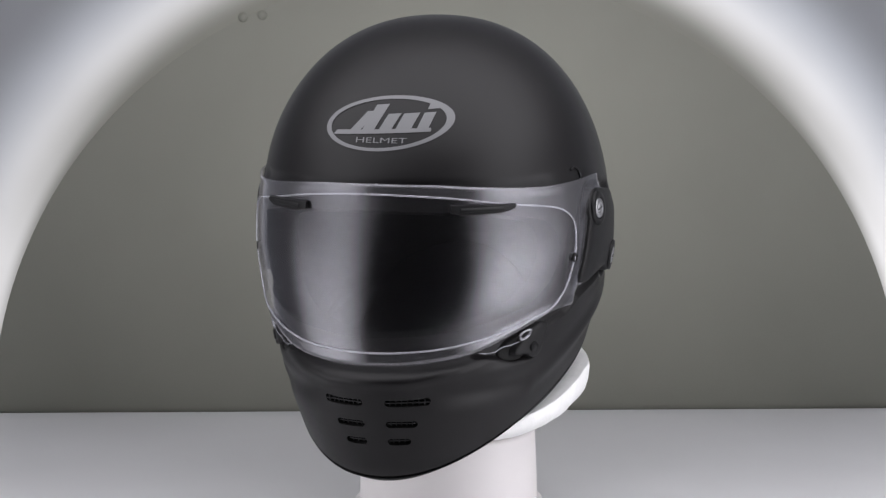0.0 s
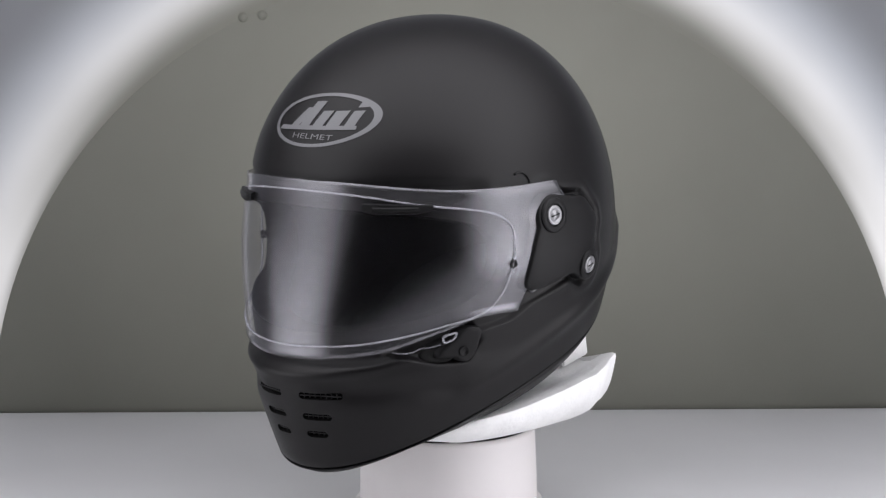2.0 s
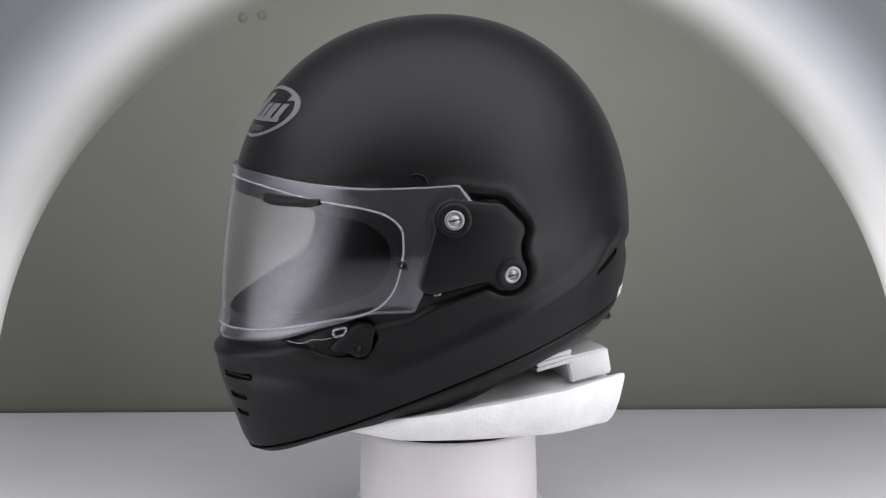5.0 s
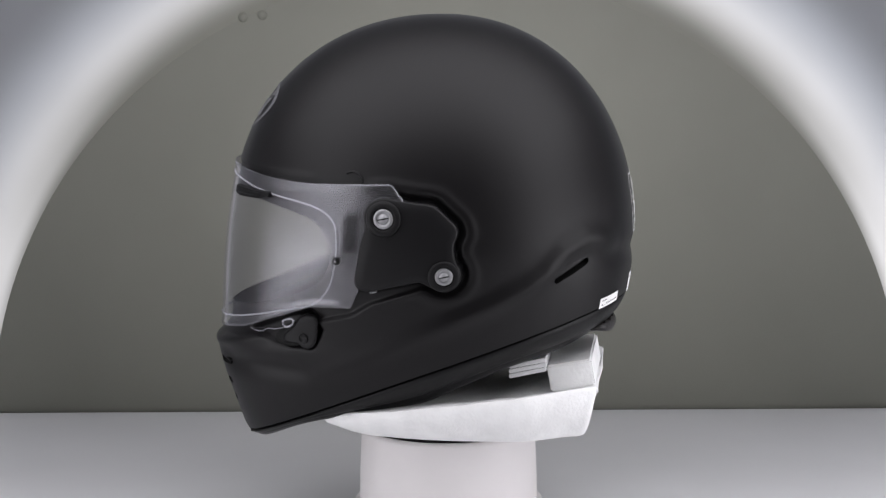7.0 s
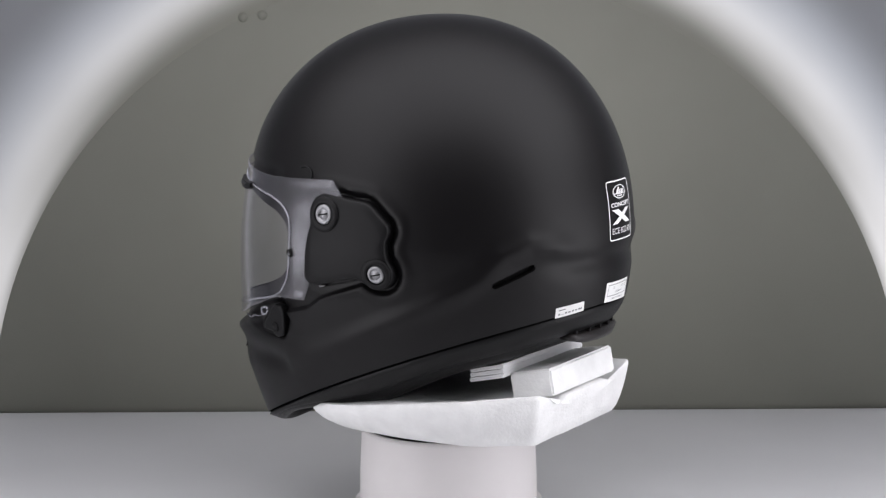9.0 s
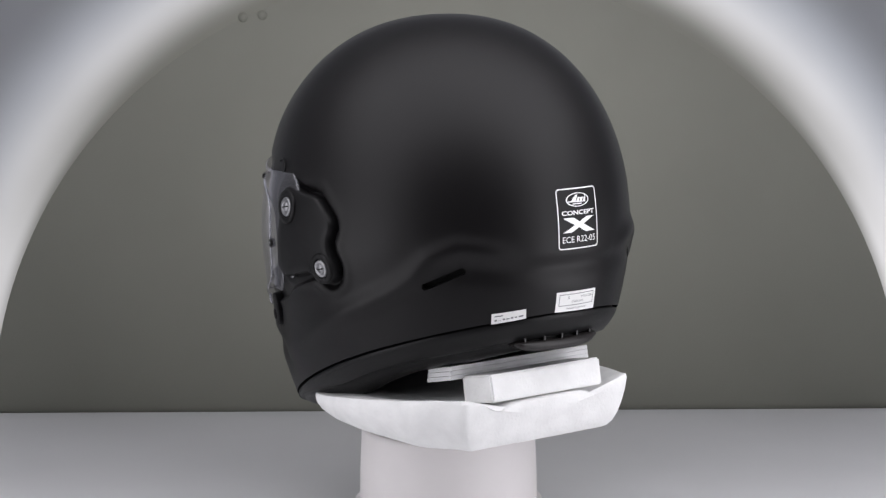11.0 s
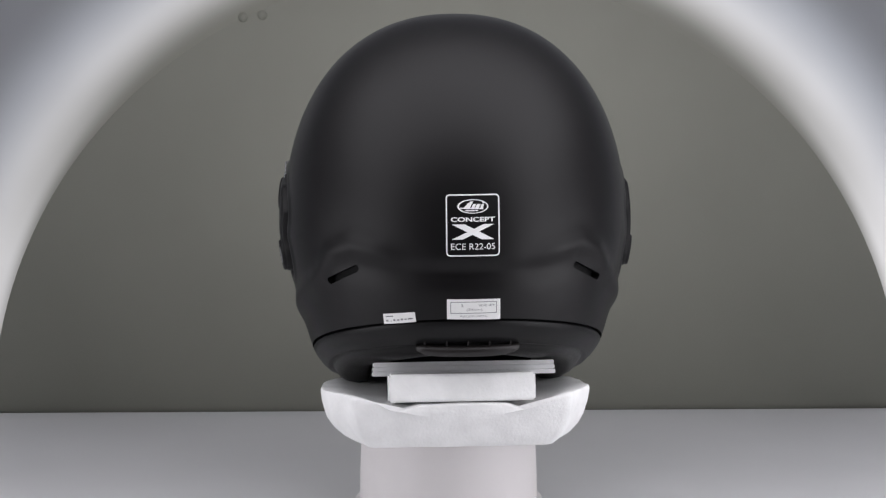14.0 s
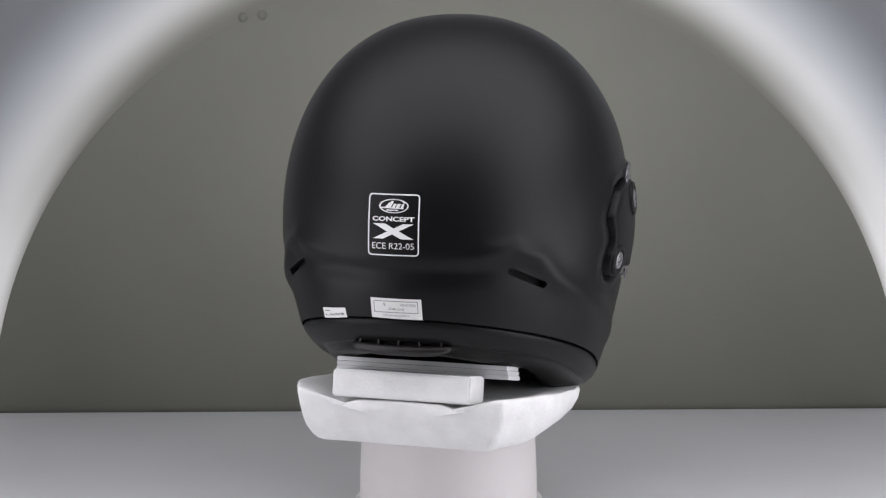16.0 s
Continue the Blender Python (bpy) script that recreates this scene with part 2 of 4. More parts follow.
def column():
    col = new("turntable_column")
    bm = bmesh.new()
    lathe(bm, [(0.0, 0.0), (0.0732, 0.0), (0.0728, 0.045), (0.0712, 0.082), (0.0704, 0.0845), (0.068, 0.0855), (0.0, 0.0855)], 96)
    part("shaft", bm, COLUMN, col)
    bm = bmesh.new()
    lathe(bm, [(0.0732, 0.0), (0.0795, 0.0), (0.079, 0.019), (0.077, 0.0235), (0.0732, 0.0245)], 96)
    part("collar", bm, COLUMN, col, "faintly warm white collar round the shaft")
    # dark disc added as the shaded gap between column and cradle
    bm = bmesh.new()
    lathe(bm, [(0.0, 0.0855), (0.0675, 0.0855), (0.0675, 0.0885), (0.0665, 0.0892), (0.0, 0.0892)], 64)
    part("gap_shade_disc", bm, VOID, col, "dark disc standing in for the shade under the cradle")
    tagged(col, "white round turntable column with a dark disc for shade on top", "turntable column")


booth()
studio()
column()

# ---- the helmet's form (front towards -y, its right and left mirrored about x = 0) ----
X0 = -0.0065
ZC, YC, DOME = 0.250, -0.005, 0.172
Z_F, V_F = (0.25, 0.20, 0.182, 0.172, 0.166, 0.161, 0.150, 0.131, 0.107, 0.086, 0.076, 0.06), (-0.1755, -0.1765, -0.1775, -0.1795, -0.1865, -0.1895, -0.1895, -0.1848, -0.1765, -0.169, -0.162, -0.14)


def extents(z):
    """Front reach, back reach and half width of the shell at the height z."""
    z = np.asarray(z, float)
    u = np.clip((z - ZC) / DOME, 0, 1)
    up = z >= ZC
    d = np.clip(ZC - z, 0, 1)
    af = np.where(up, 0.171 * (1 - u ** 2.13) ** (1 / 2.13), YC - smooth_interp(z, Z_F, V_F, 0.0027))
    ab = np.where(up, 0.1565 * (1 - u ** 2.11) ** (1 / 2.11), 0.1565 - 1.6 * d ** 1.9)
    w = np.where(up, 0.1385 * (1 - u ** 2.235) ** (1 / 2.235), 0.1385 - 0.567 * d ** 1.4)
    return af, ab, w


def fullness(z, front):
    """Exponent of the plan curve: the brow is a little squarer than an ellipse."""
    return 2.0 + 0.10 * soft(z, 0.285, 0.34) * front


def ring_point(phi, z):
    """A point of the plain shell: phi 0 is the front, 90 degrees the wearer's left."""
    af, ab, w = extents(z)
    c, s = np.cos(phi), np.sin(phi)
    k = 2 / fullness(z, c > 0)
    cc, ss = np.sign(c) * np.abs(c) ** k, np.sign(s) * np.abs(s) ** k
    return np.stack([w * ss, YC - np.where(c > 0, af, ab) * cc, np.broadcast_to(z, np.shape(phi)) + 0 * c], -1)


def side_x(y, z):
    """Half width of the plain shell at y, z."""
    af, ab, w = extents(z)
    y = np.asarray(y, float)
    e = fullness(z, y < YC)
    k = np.where(y < YC, (YC - y) / af, (y - YC) / ab)
    return w * np.clip(1 - np.abs(k) ** e, 0, 1) ** (1 / e)


def face_y(x, z, back):
    af, ab, w = extents(z)
    e = fullness(z, 0.0 if back else 1.0)
    k = np.clip(1 - np.abs(np.asarray(x) / w) ** e, 0, 1) ** (1 / e)
    return YC + ab * k if back else YC - af * k


def seam_z(y):
    return 0.1525 + 0.375 * y - 0.32 * y * y


def catmull(points, per, closed):
    p = np.array(points, float)
    n, out = len(p), []
    for i in range(n if closed else n - 1):
        a, b, c, d = (p[(i + k) % n] if closed else p[min(max(i + k, 0), n - 1)] for k in (-1, 0, 1, 2))
        for t in np.linspace(0, 1, per, endpoint=False):
            out.append(0.5 * (2 * b + (c - a) * t + (2 * a - 5 * b + 4 * c - d) * t * t + (3 * b - a - 3 * c + d) * t ** 3))
    return np.array(out if closed else out + [p[-1]])


def distance(px, py, poly, closed=True):
    """Distance to a polyline; with closed, negative inside."""
    best, inside = np.full(np.shape(px), 9.0), np.zeros(np.shape(px), bool)
    for (ax, ay), (bx, by) in zip(poly, np.roll(poly, -1, 0)) if closed else zip(poly, poly[1:]):
        dx, dy = bx - ax, by - ay
        t = np.clip(((px - ax) * dx + (py - ay) * dy) / max(dx * dx + dy * dy, 1e-12), 0, 1)
        best = np.minimum(best, np.hypot(px - ax - t * dx, py - ay - t * dy))
        if closed and ay != by:
            inside ^= ((ay > py) != (by > py)) & (px < (bx - ax) * (py - ay) / (by - ay) + ax)
    return np.where(inside, -best, best) if closed else best


# sight opening and the moulded line of the visor: degrees round from the front, height
EYE_LINE = [(0, 0.286), (30, 0.283), (48, 0.277), (57, 0.271), (62, 0.260), (63.5, 0.247), (62.5, 0.231), (58, 0.217), (46, 0.205), (28, 0.195), (0, 0.190)]
BEAD_LINE = [(0, 0.298), (12, 0.2972), (24, 0.2948), (34, 0.2912), (43, 0.2878), (53, 0.2845), (59.5, 0.2812), (63.3, 0.2770), (65.6, 0.2720), (66.8, 0.2665), (67.3, 0.257), (67.3, 0.246), (66.8, 0.2347), (65.8, 0.222), (64, 0.213), (61.3, 0.2055), (57, 0.2005), (50, 0.1963), (40, 0.1900), (27, 0.1841), (14, 0.1815), (0, 0.1805)]


def both_sides(line):
    return line + [(-a, z) for a, z in line[-2:0:-1]]


EYE_POLY = catmull([(radians(a) * 0.155, z) for a, z in both_sides(EYE_LINE)], 8, True)


def arc(cy, cz, r, a0, a1, n=10):
    return [(cy + r * math.cos(radians(a0 + (a1 - a0) * k / n)), cz + r * math.sin(radians(a0 + (a1 - a0) * k / n))) for k in range(n + 1)]


SCREW_1, SCREW_2 = (-0.0345, 0.2742), (0.0104, 0.2314)
POD = np.array(arc(*SCREW_1, 0.0165, 205, 75) + [(-0.012, 0.2872)] + [(0.000, 0.2862), (0.005, 0.2845)] + [(0.0205, 0.2695), (0.0222, 0.2640)] + [(0.0180, 0.2540), (0.0190, 0.2450)]
               + arc(*SCREW_2, 0.0135, 40, -125, 12) + [(-0.008, 0.2262)] + [(-0.0475, 0.2170), (-0.0560, 0.2178)] + [(-0.0602, 0.2235), (-0.0575, 0.2375), (-0.0545, 0.2530)])
RIDGE = np.array([(0.150, 0.243), (0.130, 0.252), (0.116, 0.2545), (0.101, 0.2455), (0.086, 0.228), (0.072, 0.2185), (0.045, 0.205), (0.0, 0.186), (-0.05, 0.163), (-0.09, 0.146)])
SEAT = np.array([(-0.150, 0.178), (-0.098, 0.1865), (-0.0898, 0.1900), (-0.0650, 0.1962), (-0.0490, 0.2064), (-0.0073, 0.2202), (0.002, 0.224), (0.002, 0.300), (-0.150, 0.300)])
TAB_PIT = np.array([(-0.150, 0.176), (-0.118, 0.168), (-0.098, 0.168), (-0.090, 0.182), (-0.100, 0.196), (-0.120, 0.190)])


def relief(p):
    """How far the painted shell stands out from, or is sunk below, its plain form."""
    x, y, z = np.abs(p[..., 0]), p[..., 1], p[..., 2]
    flank = soft(x, 0.045, 0.08)
    d = distance(y, z, POD)
    out = -0.0050 * soft(d, 0.0062, 0.0020) * soft(x, 0.09, 0.11)
    seat = -0.0042 * soft(distance(y, z, SEAT), 0.0022, -0.0012) * soft(y, -0.112, -0.094) * soft(z, 0.285, 0.262) * soft(x, 0.08, 0.1)
    out = np.minimum(out, seat)
    out = out + 0.0011 * np.exp(-((d - 0.0100) / 0.0036) ** 2) * soft(x, 0.09, 0.11) * soft(z, 0.20, 0.22)
    r = distance(y, z, RIDGE, False)
    out = out + 0.0034 * np.exp(-(r / 0.0078) ** 2) * flank * (0.45 + 0.55 * soft(y, -0.06, 0.03))
    out = out - 0.0026 * np.exp(-((z - 0.236) / 0.008) ** 2) * soft(y, 0.08, 0.12) * (1 - flank * 0.6)
    pit = distance(y, z, TAB_PIT)
    out = out - 0.0055 * soft(pit, 0.004, -0.002) * soft(x, 0.05, 0.075) * (y < -0.05)
    # rounded upper edge of the chin bar, following the visor's lower edge
    ang = np.degrees(np.arctan2(x / 0.125, np.maximum((YC - y) / 0.18, 1e-3)))
    ledge = np.interp(ang, (0, 15, 30, 42, 55), (0.1585, 0.1595, 0.165, 0.172, 0.182))
    out = out + 0.0026 * np.exp(-((z - ledge) / 0.0048) ** 2) * soft(ang, 52, 40) * (y < 0)
    # shallow seat behind the visor at the brow
    out = out - 0.0020 * soft(z, 0.3075, 0.3035) * soft(z, 0.272, 0.280) * soft(ang, 66, 58) * (y < 0)
    # chin: hollow under the visor and creases that run down from its corners
    front = soft(-y, 0.06, 0.12)
    out = out - 0.0030 * np.exp(-((z - 0.147) / 0.009) ** 2) * front * soft(x, 0.02, 0.05) * soft(x, 0.115, 0.09)
    return out


def shell_grid():
    cols, top, low = 520, 104, 150
    phi = np.linspace(0, math.tau, cols, endpoint=False)
    psi = np.linspace(math.pi / 2, 0, top + 1)[1:]
    zb = np.full(cols, 0.13)
    for _ in range(60):
        zb = 0.5 * zb + 0.5 * seam_z(ring_point(phi, zb)[:, 1])
    zt = ZC + DOME * np.sin(psi)
    rows = [np.full(cols, v) for v in zt] + [ZC + (zb - ZC) * k / low for k in range(1, low + 1)]
    return phi, np.array(rows), zb


def normals_of(p):
    dx = np.roll(p, -1, 1) - np.roll(p, 1, 1)
    dz = np.gradient(p, axis=0)
    n = np.cross(dz, dx)
    n /= np.linalg.norm(n, axis=2, keepdims=True) + 1e-12
    return n


def shell_mesh():
    """Outer and inner skin with the sight opening between them, closed into one body."""
    phi, zz, zb = shell_grid()
    rows, cols = zz.shape
    ph = np.broadcast_to(phi, zz.shape).copy()
    wrapped = np.where(ph > math.pi, ph - math.tau, ph)
    sd = distance(wrapped * 0.155, zz, EYE_POLY)
    keep = sd >= 0
    quad = keep & np.roll(keep, -1, 1)
    quad = quad[:-1] & quad[1:]
    full = np.zeros_like(keep)
    full[:-1] |= quad
    full[1:] |= quad
    full |= np.roll(full, 1, 1)
    use = np.zeros(keep.shape, int)
    for dj in (0, 1):
        for di in (0, 1):
            use[dj:rows - 1 + dj] += np.roll(quad, di, 1)
    near = (use > 0) & (use < 4) & (sd < 0.02)
    near[-1] = False
    plain = ring_point(wrapped, zz)
    n = normals_of(plain)
    if n[rows // 2, 0, 1] > 0:
        n = -n
    # move the grid corners next to the opening onto its line
    for _ in range(4):
        e = 1e-4
        gx = (distance((wrapped + e) * 0.155, zz, EYE_POLY) - sd) / (e * 0.155)
        gz = (distance(wrapped * 0.155, zz + e, EYE_POLY) - sd) / e
        g = np.maximum(gx * gx + gz * gz, 0.3)
        wrapped = np.where(near, wrapped - sd * gx / g / 0.155, wrapped)
        zz = np.where(near, zz - sd * gz / g, zz)
        sd = distance(wrapped * 0.155, zz, EYE_POLY)
    base = ring_point(wrapped, zz)
    outer = base + n * relief(base)[..., None]
    heart = np.stack([0 * base[..., 0], 0 * base[..., 1] + YC, np.minimum(base[..., 2], ZC)], -1)
    inward = heart - base
    inward /= np.linalg.norm(inward, axis=2, keepdims=True)
    depth = 0.012 + 0.018 * soft(base[..., 2] - base[-1, :, 2], 0.0, 0.03)
    inner = base + inward * depth[..., None]
    verts = np.concatenate([outer.reshape(-1, 3), inner.reshape(-1, 3)])
    size = rows * cols
    faces, mats, edge = [], [], {}
    for j in range(rows - 1):
        for i in range(cols):
            i2 = (i + 1) % cols
            q = (j * cols + i, (j + 1) * cols + i, (j + 1) * cols + i2, j * cols + i2)
            if not all(keep.flat[k] for k in q):
                continue
            faces.append(q)
            mats.append(0)
            faces.append(tuple(size + k for k in reversed(q)))
            mats.append(1)
            for a, b in zip(q, q[1:] + q[:1]):
                if (b, a) in edge:
                    del edge[(b, a)]
                else:
                    edge[(a, b)] = 1
    pole = len(verts)
    verts = np.concatenate([verts, [(0, YC, ZC + DOME), (0, YC, ZC + DOME - 0.030)]])
    for i in range(cols):
        i2 = (i + 1) % cols
        faces.append((pole, i, i2))
        faces.append((pole + 1, size + i2, size + i))
        mats += [0, 1]
        edge.pop((i2, i), None)
        edge.pop((i, i2), None)
    for a, b in edge:
        faces.append((b, a, size + a, size + b))
        mats.append(1)
    verts[:, 0] += X0
    return verts, faces, mats, base, n


def vent_frame(x, z, back):
    """Pose on the chin or on the back of the shell: local x along it, local z outwards."""
    e = 1e-3
    p = Vector((x, float(face_y(x, z, back)), z))
    tx = (Vector((x + e, float(face_y(x + e, z, back)), z)) - p).normalized()
    tz = (Vector((x, float(face_y(x, z + e, back)), z + e)) - p).normalized()
    nn = tx.cross(tz).normalized()
    if (nn.y > 0) != back:
        nn = -nn
    up = nn.cross(tx)
    m = Matrix((tx, up, nn)).transposed().to_4x4()
    m.translation = p + Vector((X0, 0, 0))
    return m


def flank_frame(y, z, side, slope):
    e = 1e-3
    p = Vector((side * float(side_x(y, z)), y, z))
    ty = (Vector((side * float(side_x(y + e, z + e * slope)), y + e, z + e * slope)) - p).normalized()
    tz = (Vector((side * float(side_x(y - e * slope, z + e)), y - e * slope, z + e)) - p).normalized()
    nn = ty.cross(tz).normalized()
    if (nn.x > 0) != (side > 0):
        nn = -nn
    m = Matrix((ty, nn.cross(ty), nn)).transposed().to_4x4()
    m.translation = p + Vector((X0, 0, 0))
    return m


def capsule(bm, length, height, z0, z1, m, n=8):
    r = height / 2
    loop = [(length / 2 - r + r * math.cos(a), r * math.sin(a)) for a in np.linspace(-math.pi / 2, math.pi / 2, n + 1)]
    loop += [(-length / 2 + r + r * math.cos(a), r * math.sin(a)) for a in np.linspace(math.pi / 2, 3 * math.pi / 2, n + 1)]
    lo = [bm.verts.new(m @ Vector((x, y, z0))) for x, y in loop]
    hi = [bm.verts.new(m @ Vector((x, y, z1))) for x, y in loop]
    k = len(loop)
    for i in range(k):
        bm.faces.new((lo[i], lo[(i + 1) % k], hi[(i + 1) % k], hi[i]))
    bm.faces.new(lo[::-1])
    bm.faces.new(hi)
    return bm


CHIN_VENTS = [(s * x + 0.0025, z, w) for s in (-1, 1) for x, z, w in ((0.0257, 0.1424, 0.0350), (0.0200, 0.1254, 0.0240), (0.01665, 0.1110, 0.0176))]
SLOT_LEFT = (0.1063, 0.2291)


def helmet():
    top = new("motorcycle_helmet")
    verts, faces, mats, base, nrm = shell_mesh()
    me = mesh_from("shell", verts, faces, [MATT_BLACK, LINER, VOID], face_mats=mats)
    shell = part("shell", me, None, top, "matt black painted shell")
    # vents cut into the shell
    bm = bmesh.new()
    for x, z, w in CHIN_VENTS:
        capsule(bm, w, 0.0056, -0.006, 0.008, vent_frame(x, z, False))
    for s in (-1, 1):
        capsule(bm, 0.037, 0.0056, -0.007, 0.012, flank_frame(*SLOT_LEFT, s, 0.55))
    bmesh.ops.recalc_face_normals(bm, faces=bm.faces)
    cut = bpy.data.meshes.new("cut")
    bm.to_mesh(cut)
    bm.free()
    for m in (MATT_BLACK, LINER, VOID):
        cut.materials.append(m)
    cut.polygons.foreach_set("material_index", [2] * len(cut.polygons))
    cutter = new("cut", cut)
    mod = shell.modifiers.new("vents", "BOOLEAN")
    mod.object, mod.operation, mod.solver = cutter, "DIFFERENCE", "EXACT"
    bpy.context.view_layer.update()
    done = bpy.data.meshes.new_from_object(shell.evaluated_get(bpy.context.evaluated_depsgraph_get()))
    shell.modifiers.clear()
    if len(done.polygons) > 0.8 * len(me.polygons):
        shell.data = done
        done.polygons.foreach_set("use_smooth", [True] * len(done.polygons))
        done.set_sharp_from_angle(angle=radians(38))
    bpy.data.objects.remove(cutter)
    return top, shell, base, nrm


HELMET, SHELL, BASE_GRID, BASE_NORMAL = helmet()


def edge_trim():
    """Rubber edge below the painted shell, rolled inwards to the lining."""
    p, n = BASE_GRID[-1], BASE_NORMAL[-1].copy()
    n[:, 2] = 0
    n /= np.linalg.norm(n, axis=1, keepdims=True)
    deep = soft(p[:, 1], -0.13, 0.0)
    tuck, drop = 0.35 + 0.65 * deep, 0.22 + 0.78 * deep + 0.2 * soft(p[:, 1], 0.05, 0.13)
    loops = [(-0.0048, 0.004), (-0.0048, -0.0012), (-0.0018, -0.0015), (-0.0010, -0.0026)]
    loops += [(o * tuck, h * drop) for o, h in ((-0.003, -0.0065), (-0.007, -0.0120), (-0.0118, -0.0168), (-0.0135, -0.0176), (-0.0165, -0.0168), (-0.0185, -0.0195), (-0.0210, -0.0228), (-0.027, -0.0260), (-0.036, -0.0285), (-0.044, -0.0270), (-0.048, -0.0150))]
    loops += [(-0.050 * tuck, 0.004)]
    verts, faces = [], []
    cols = len(p)
    for off, dz in loops:
        v = p + n * np.broadcast_to(off, cols)[:, None]
        v[:, 2] += dz
        v[:, 0] += X0
        verts += list(v)
    for j in range(len(loops) - 1):
        for i in range(cols):
            i2 = (i + 1) % cols
            faces.append((j * cols + i, (j + 1) * cols + i, (j + 1) * cols + i2, j * cols + i2))
    part("edge_trim", mesh_from("edge_trim", verts, faces, [TRIM_BLACK, ROLL], face_mats=[0 if k < 8 * cols else 1 for k in range(len(faces))]), None, HELMET, "black rubber edge trim")


VZ, VF = (0.31, 0.2584, 0.2161, 0.178, 0.16), (-0.1705, -0.1798, -0.1844, -0.1861, -0.1864)


def visor_point(phi, z, off=0.0):
    af = YC - smooth_interp(z, VZ, VF, 0.01)
    w = extents(z)[2] + 0.0030
    return np.stack([(w + off) * np.sin(phi) + X0, YC - (af + off) * np.cos(phi), z + 0 * phi], -1)


def visor():
    nu, nv = 120, 40
    c = np.linspace(-1, 1, nu + 1)
    a = np.abs(c) * 84
    zt = smooth_interp(a, (0, 20, 40, 56, 70, 84), (0.306, 0.3052, 0.3010, 0.2985, 0.2995, 0.3012), 5)
    zl = smooth_interp(a, (0, 15, 30, 42, 55, 62, 71, 84), (0.1708, 0.1714, 0.1742, 0.1785, 0.1890, 0.1940, 0.2022, 0.2030), 3)
    rows = []
    for off in (0.0, -0.0014):
        for j in range(nv + 1):
            z = zl + (zt - zl) * j / nv
            end = np.interp(z, (0.2022, 0.219, 0.262, 0.2876, 0.3012), (70.9, 73.3, 76.5, 85.2, 81.6))
            lip = 0.0012 * (soft(j / nv, 0.93, 1.0) + soft(j / nv, 0.07, 0.0))
            rows.append(visor_point(np.radians(c * end), z, off + lip - 0.0016 * soft(np.abs(c * end), 68, 73) * soft(z, 0.284, 0.270)))
    verts = np.array(rows).reshape(-1, 3)
    w, size = nu + 1, (nu + 1) * (nv + 1)
    faces = []
    for j in range(nv):
        for i in range(nu):
            k = j * w + i
            faces += [(k, k + 1, k + w + 1, k + w), (size + k, size + k + w, size + k + w + 1, size + k + 1)]
    rim = [i for i in range(nu)] + [j * w + nu for j in range(nv)] + [nv * w + nu - i for i in range(nu)] + [(nv - j) * w for j in range(nv)]
    edge_faces = [(a_, size + a_, size + b_, b_) for a_, b_ in zip(rim, rim[1:] + rim[:1])]
    me = mesh_from("visor", verts, faces + edge_faces, [VISOR, BEAD, CLEAR, FROST, CLEAR_EDGE], face_mats=[0, 2] * (len(faces) // 2) + [1] * nu + [4] * nv + [4] * nu + [4] * nv)
    glass = part("visor", me, None, HELMET, "closed clear plastic visor")
    glass.visible_shadow = False
    # the border outside the sight area is frosted
    bead = catmull([(radians(a_) * 0.155, z_) for a_, z_ in both_sides(BEAD_LINE)], 8, True)
    mid = np.array([p.center[:] for p in me.polygons])
    af = YC - smooth_interp(mid[:, 2], VZ, VF, 0.01)
    ang = np.arctan2((mid[:, 0] - X0) / (extents(mid[:, 2])[2] + 0.003), (YC - mid[:, 1]) / af)
    outside = distance(ang * 0.155, mid[:, 2], bead) > 0
    index = np.array([p.material_index for p in me.polygons])
    me.polygons.foreach_set("material_index", np.where(outside & (index == 0), 3, index).tolist())
    # moulded line round the sight area
    line = catmull(both_sides(BEAD_LINE), 10, True)
    tube("moulded_line", visor_point(np.radians(line[:, 0]), line[:, 1], 0.0004), 0.0009, BEAD, glass, "clear moulded line")
    return glass


def tube(name, pts, r, mat, parent, label="", closed=True, n=6):
    pts = np.array(pts, float)
    t = np.roll(pts, -1, 0) - np.roll(pts, 1, 0) if closed else np.gradient(pts, axis=0)
    t /= np.linalg.norm(t, axis=1, keepdims=True) + 1e-12
    ref = pts - np.array([X0, 0.0, 0.25])
    s = np.cross(t, ref)
    s /= np.linalg.norm(s, axis=1, keepdims=True) + 1e-12
    u = np.cross(s, t)
    verts, faces, m = [], [], len(pts)
    for i in range(m):
        for k in range(n):
            a = math.tau * k / n
            verts.append(pts[i] + r * (math.cos(a) * s[i] + math.sin(a) * u[i]))
    for i in range(m if closed else m - 1):
        for k in range(n):
            j = (i + 1) % m
            faces.append((i * n + k, i * n + (k + 1) % n, j * n + (k + 1) % n, j * n + k))
    if not closed:
        faces += [tuple(range(n))[::-1], tuple((m - 1) * n + k for k in range(n))]
    return part(name, mesh_from(name, verts, faces, [mat]), None, parent, label)


def rounded(poly, r, seg=4):
    """Rounds the corners of an outline."""
    out, n = [], len(poly)
    for i in range(n):
        a, b, c = (np.array(poly[(i + k) % n], float) for k in (-1, 0, 1))
        la, lc = np.linalg.norm(a - b), np.linalg.norm(c - b)
        d = min(r, la * 0.45, lc * 0.45)
        p, q = b + (a - b) / la * d, b + (c - b) / lc * d
        out += [tuple((1 - t) ** 2 * p + 2 * t * (1 - t) * b + t * t * q) for t in np.linspace(0, 1, seg + 1)]
    return np.array(out)


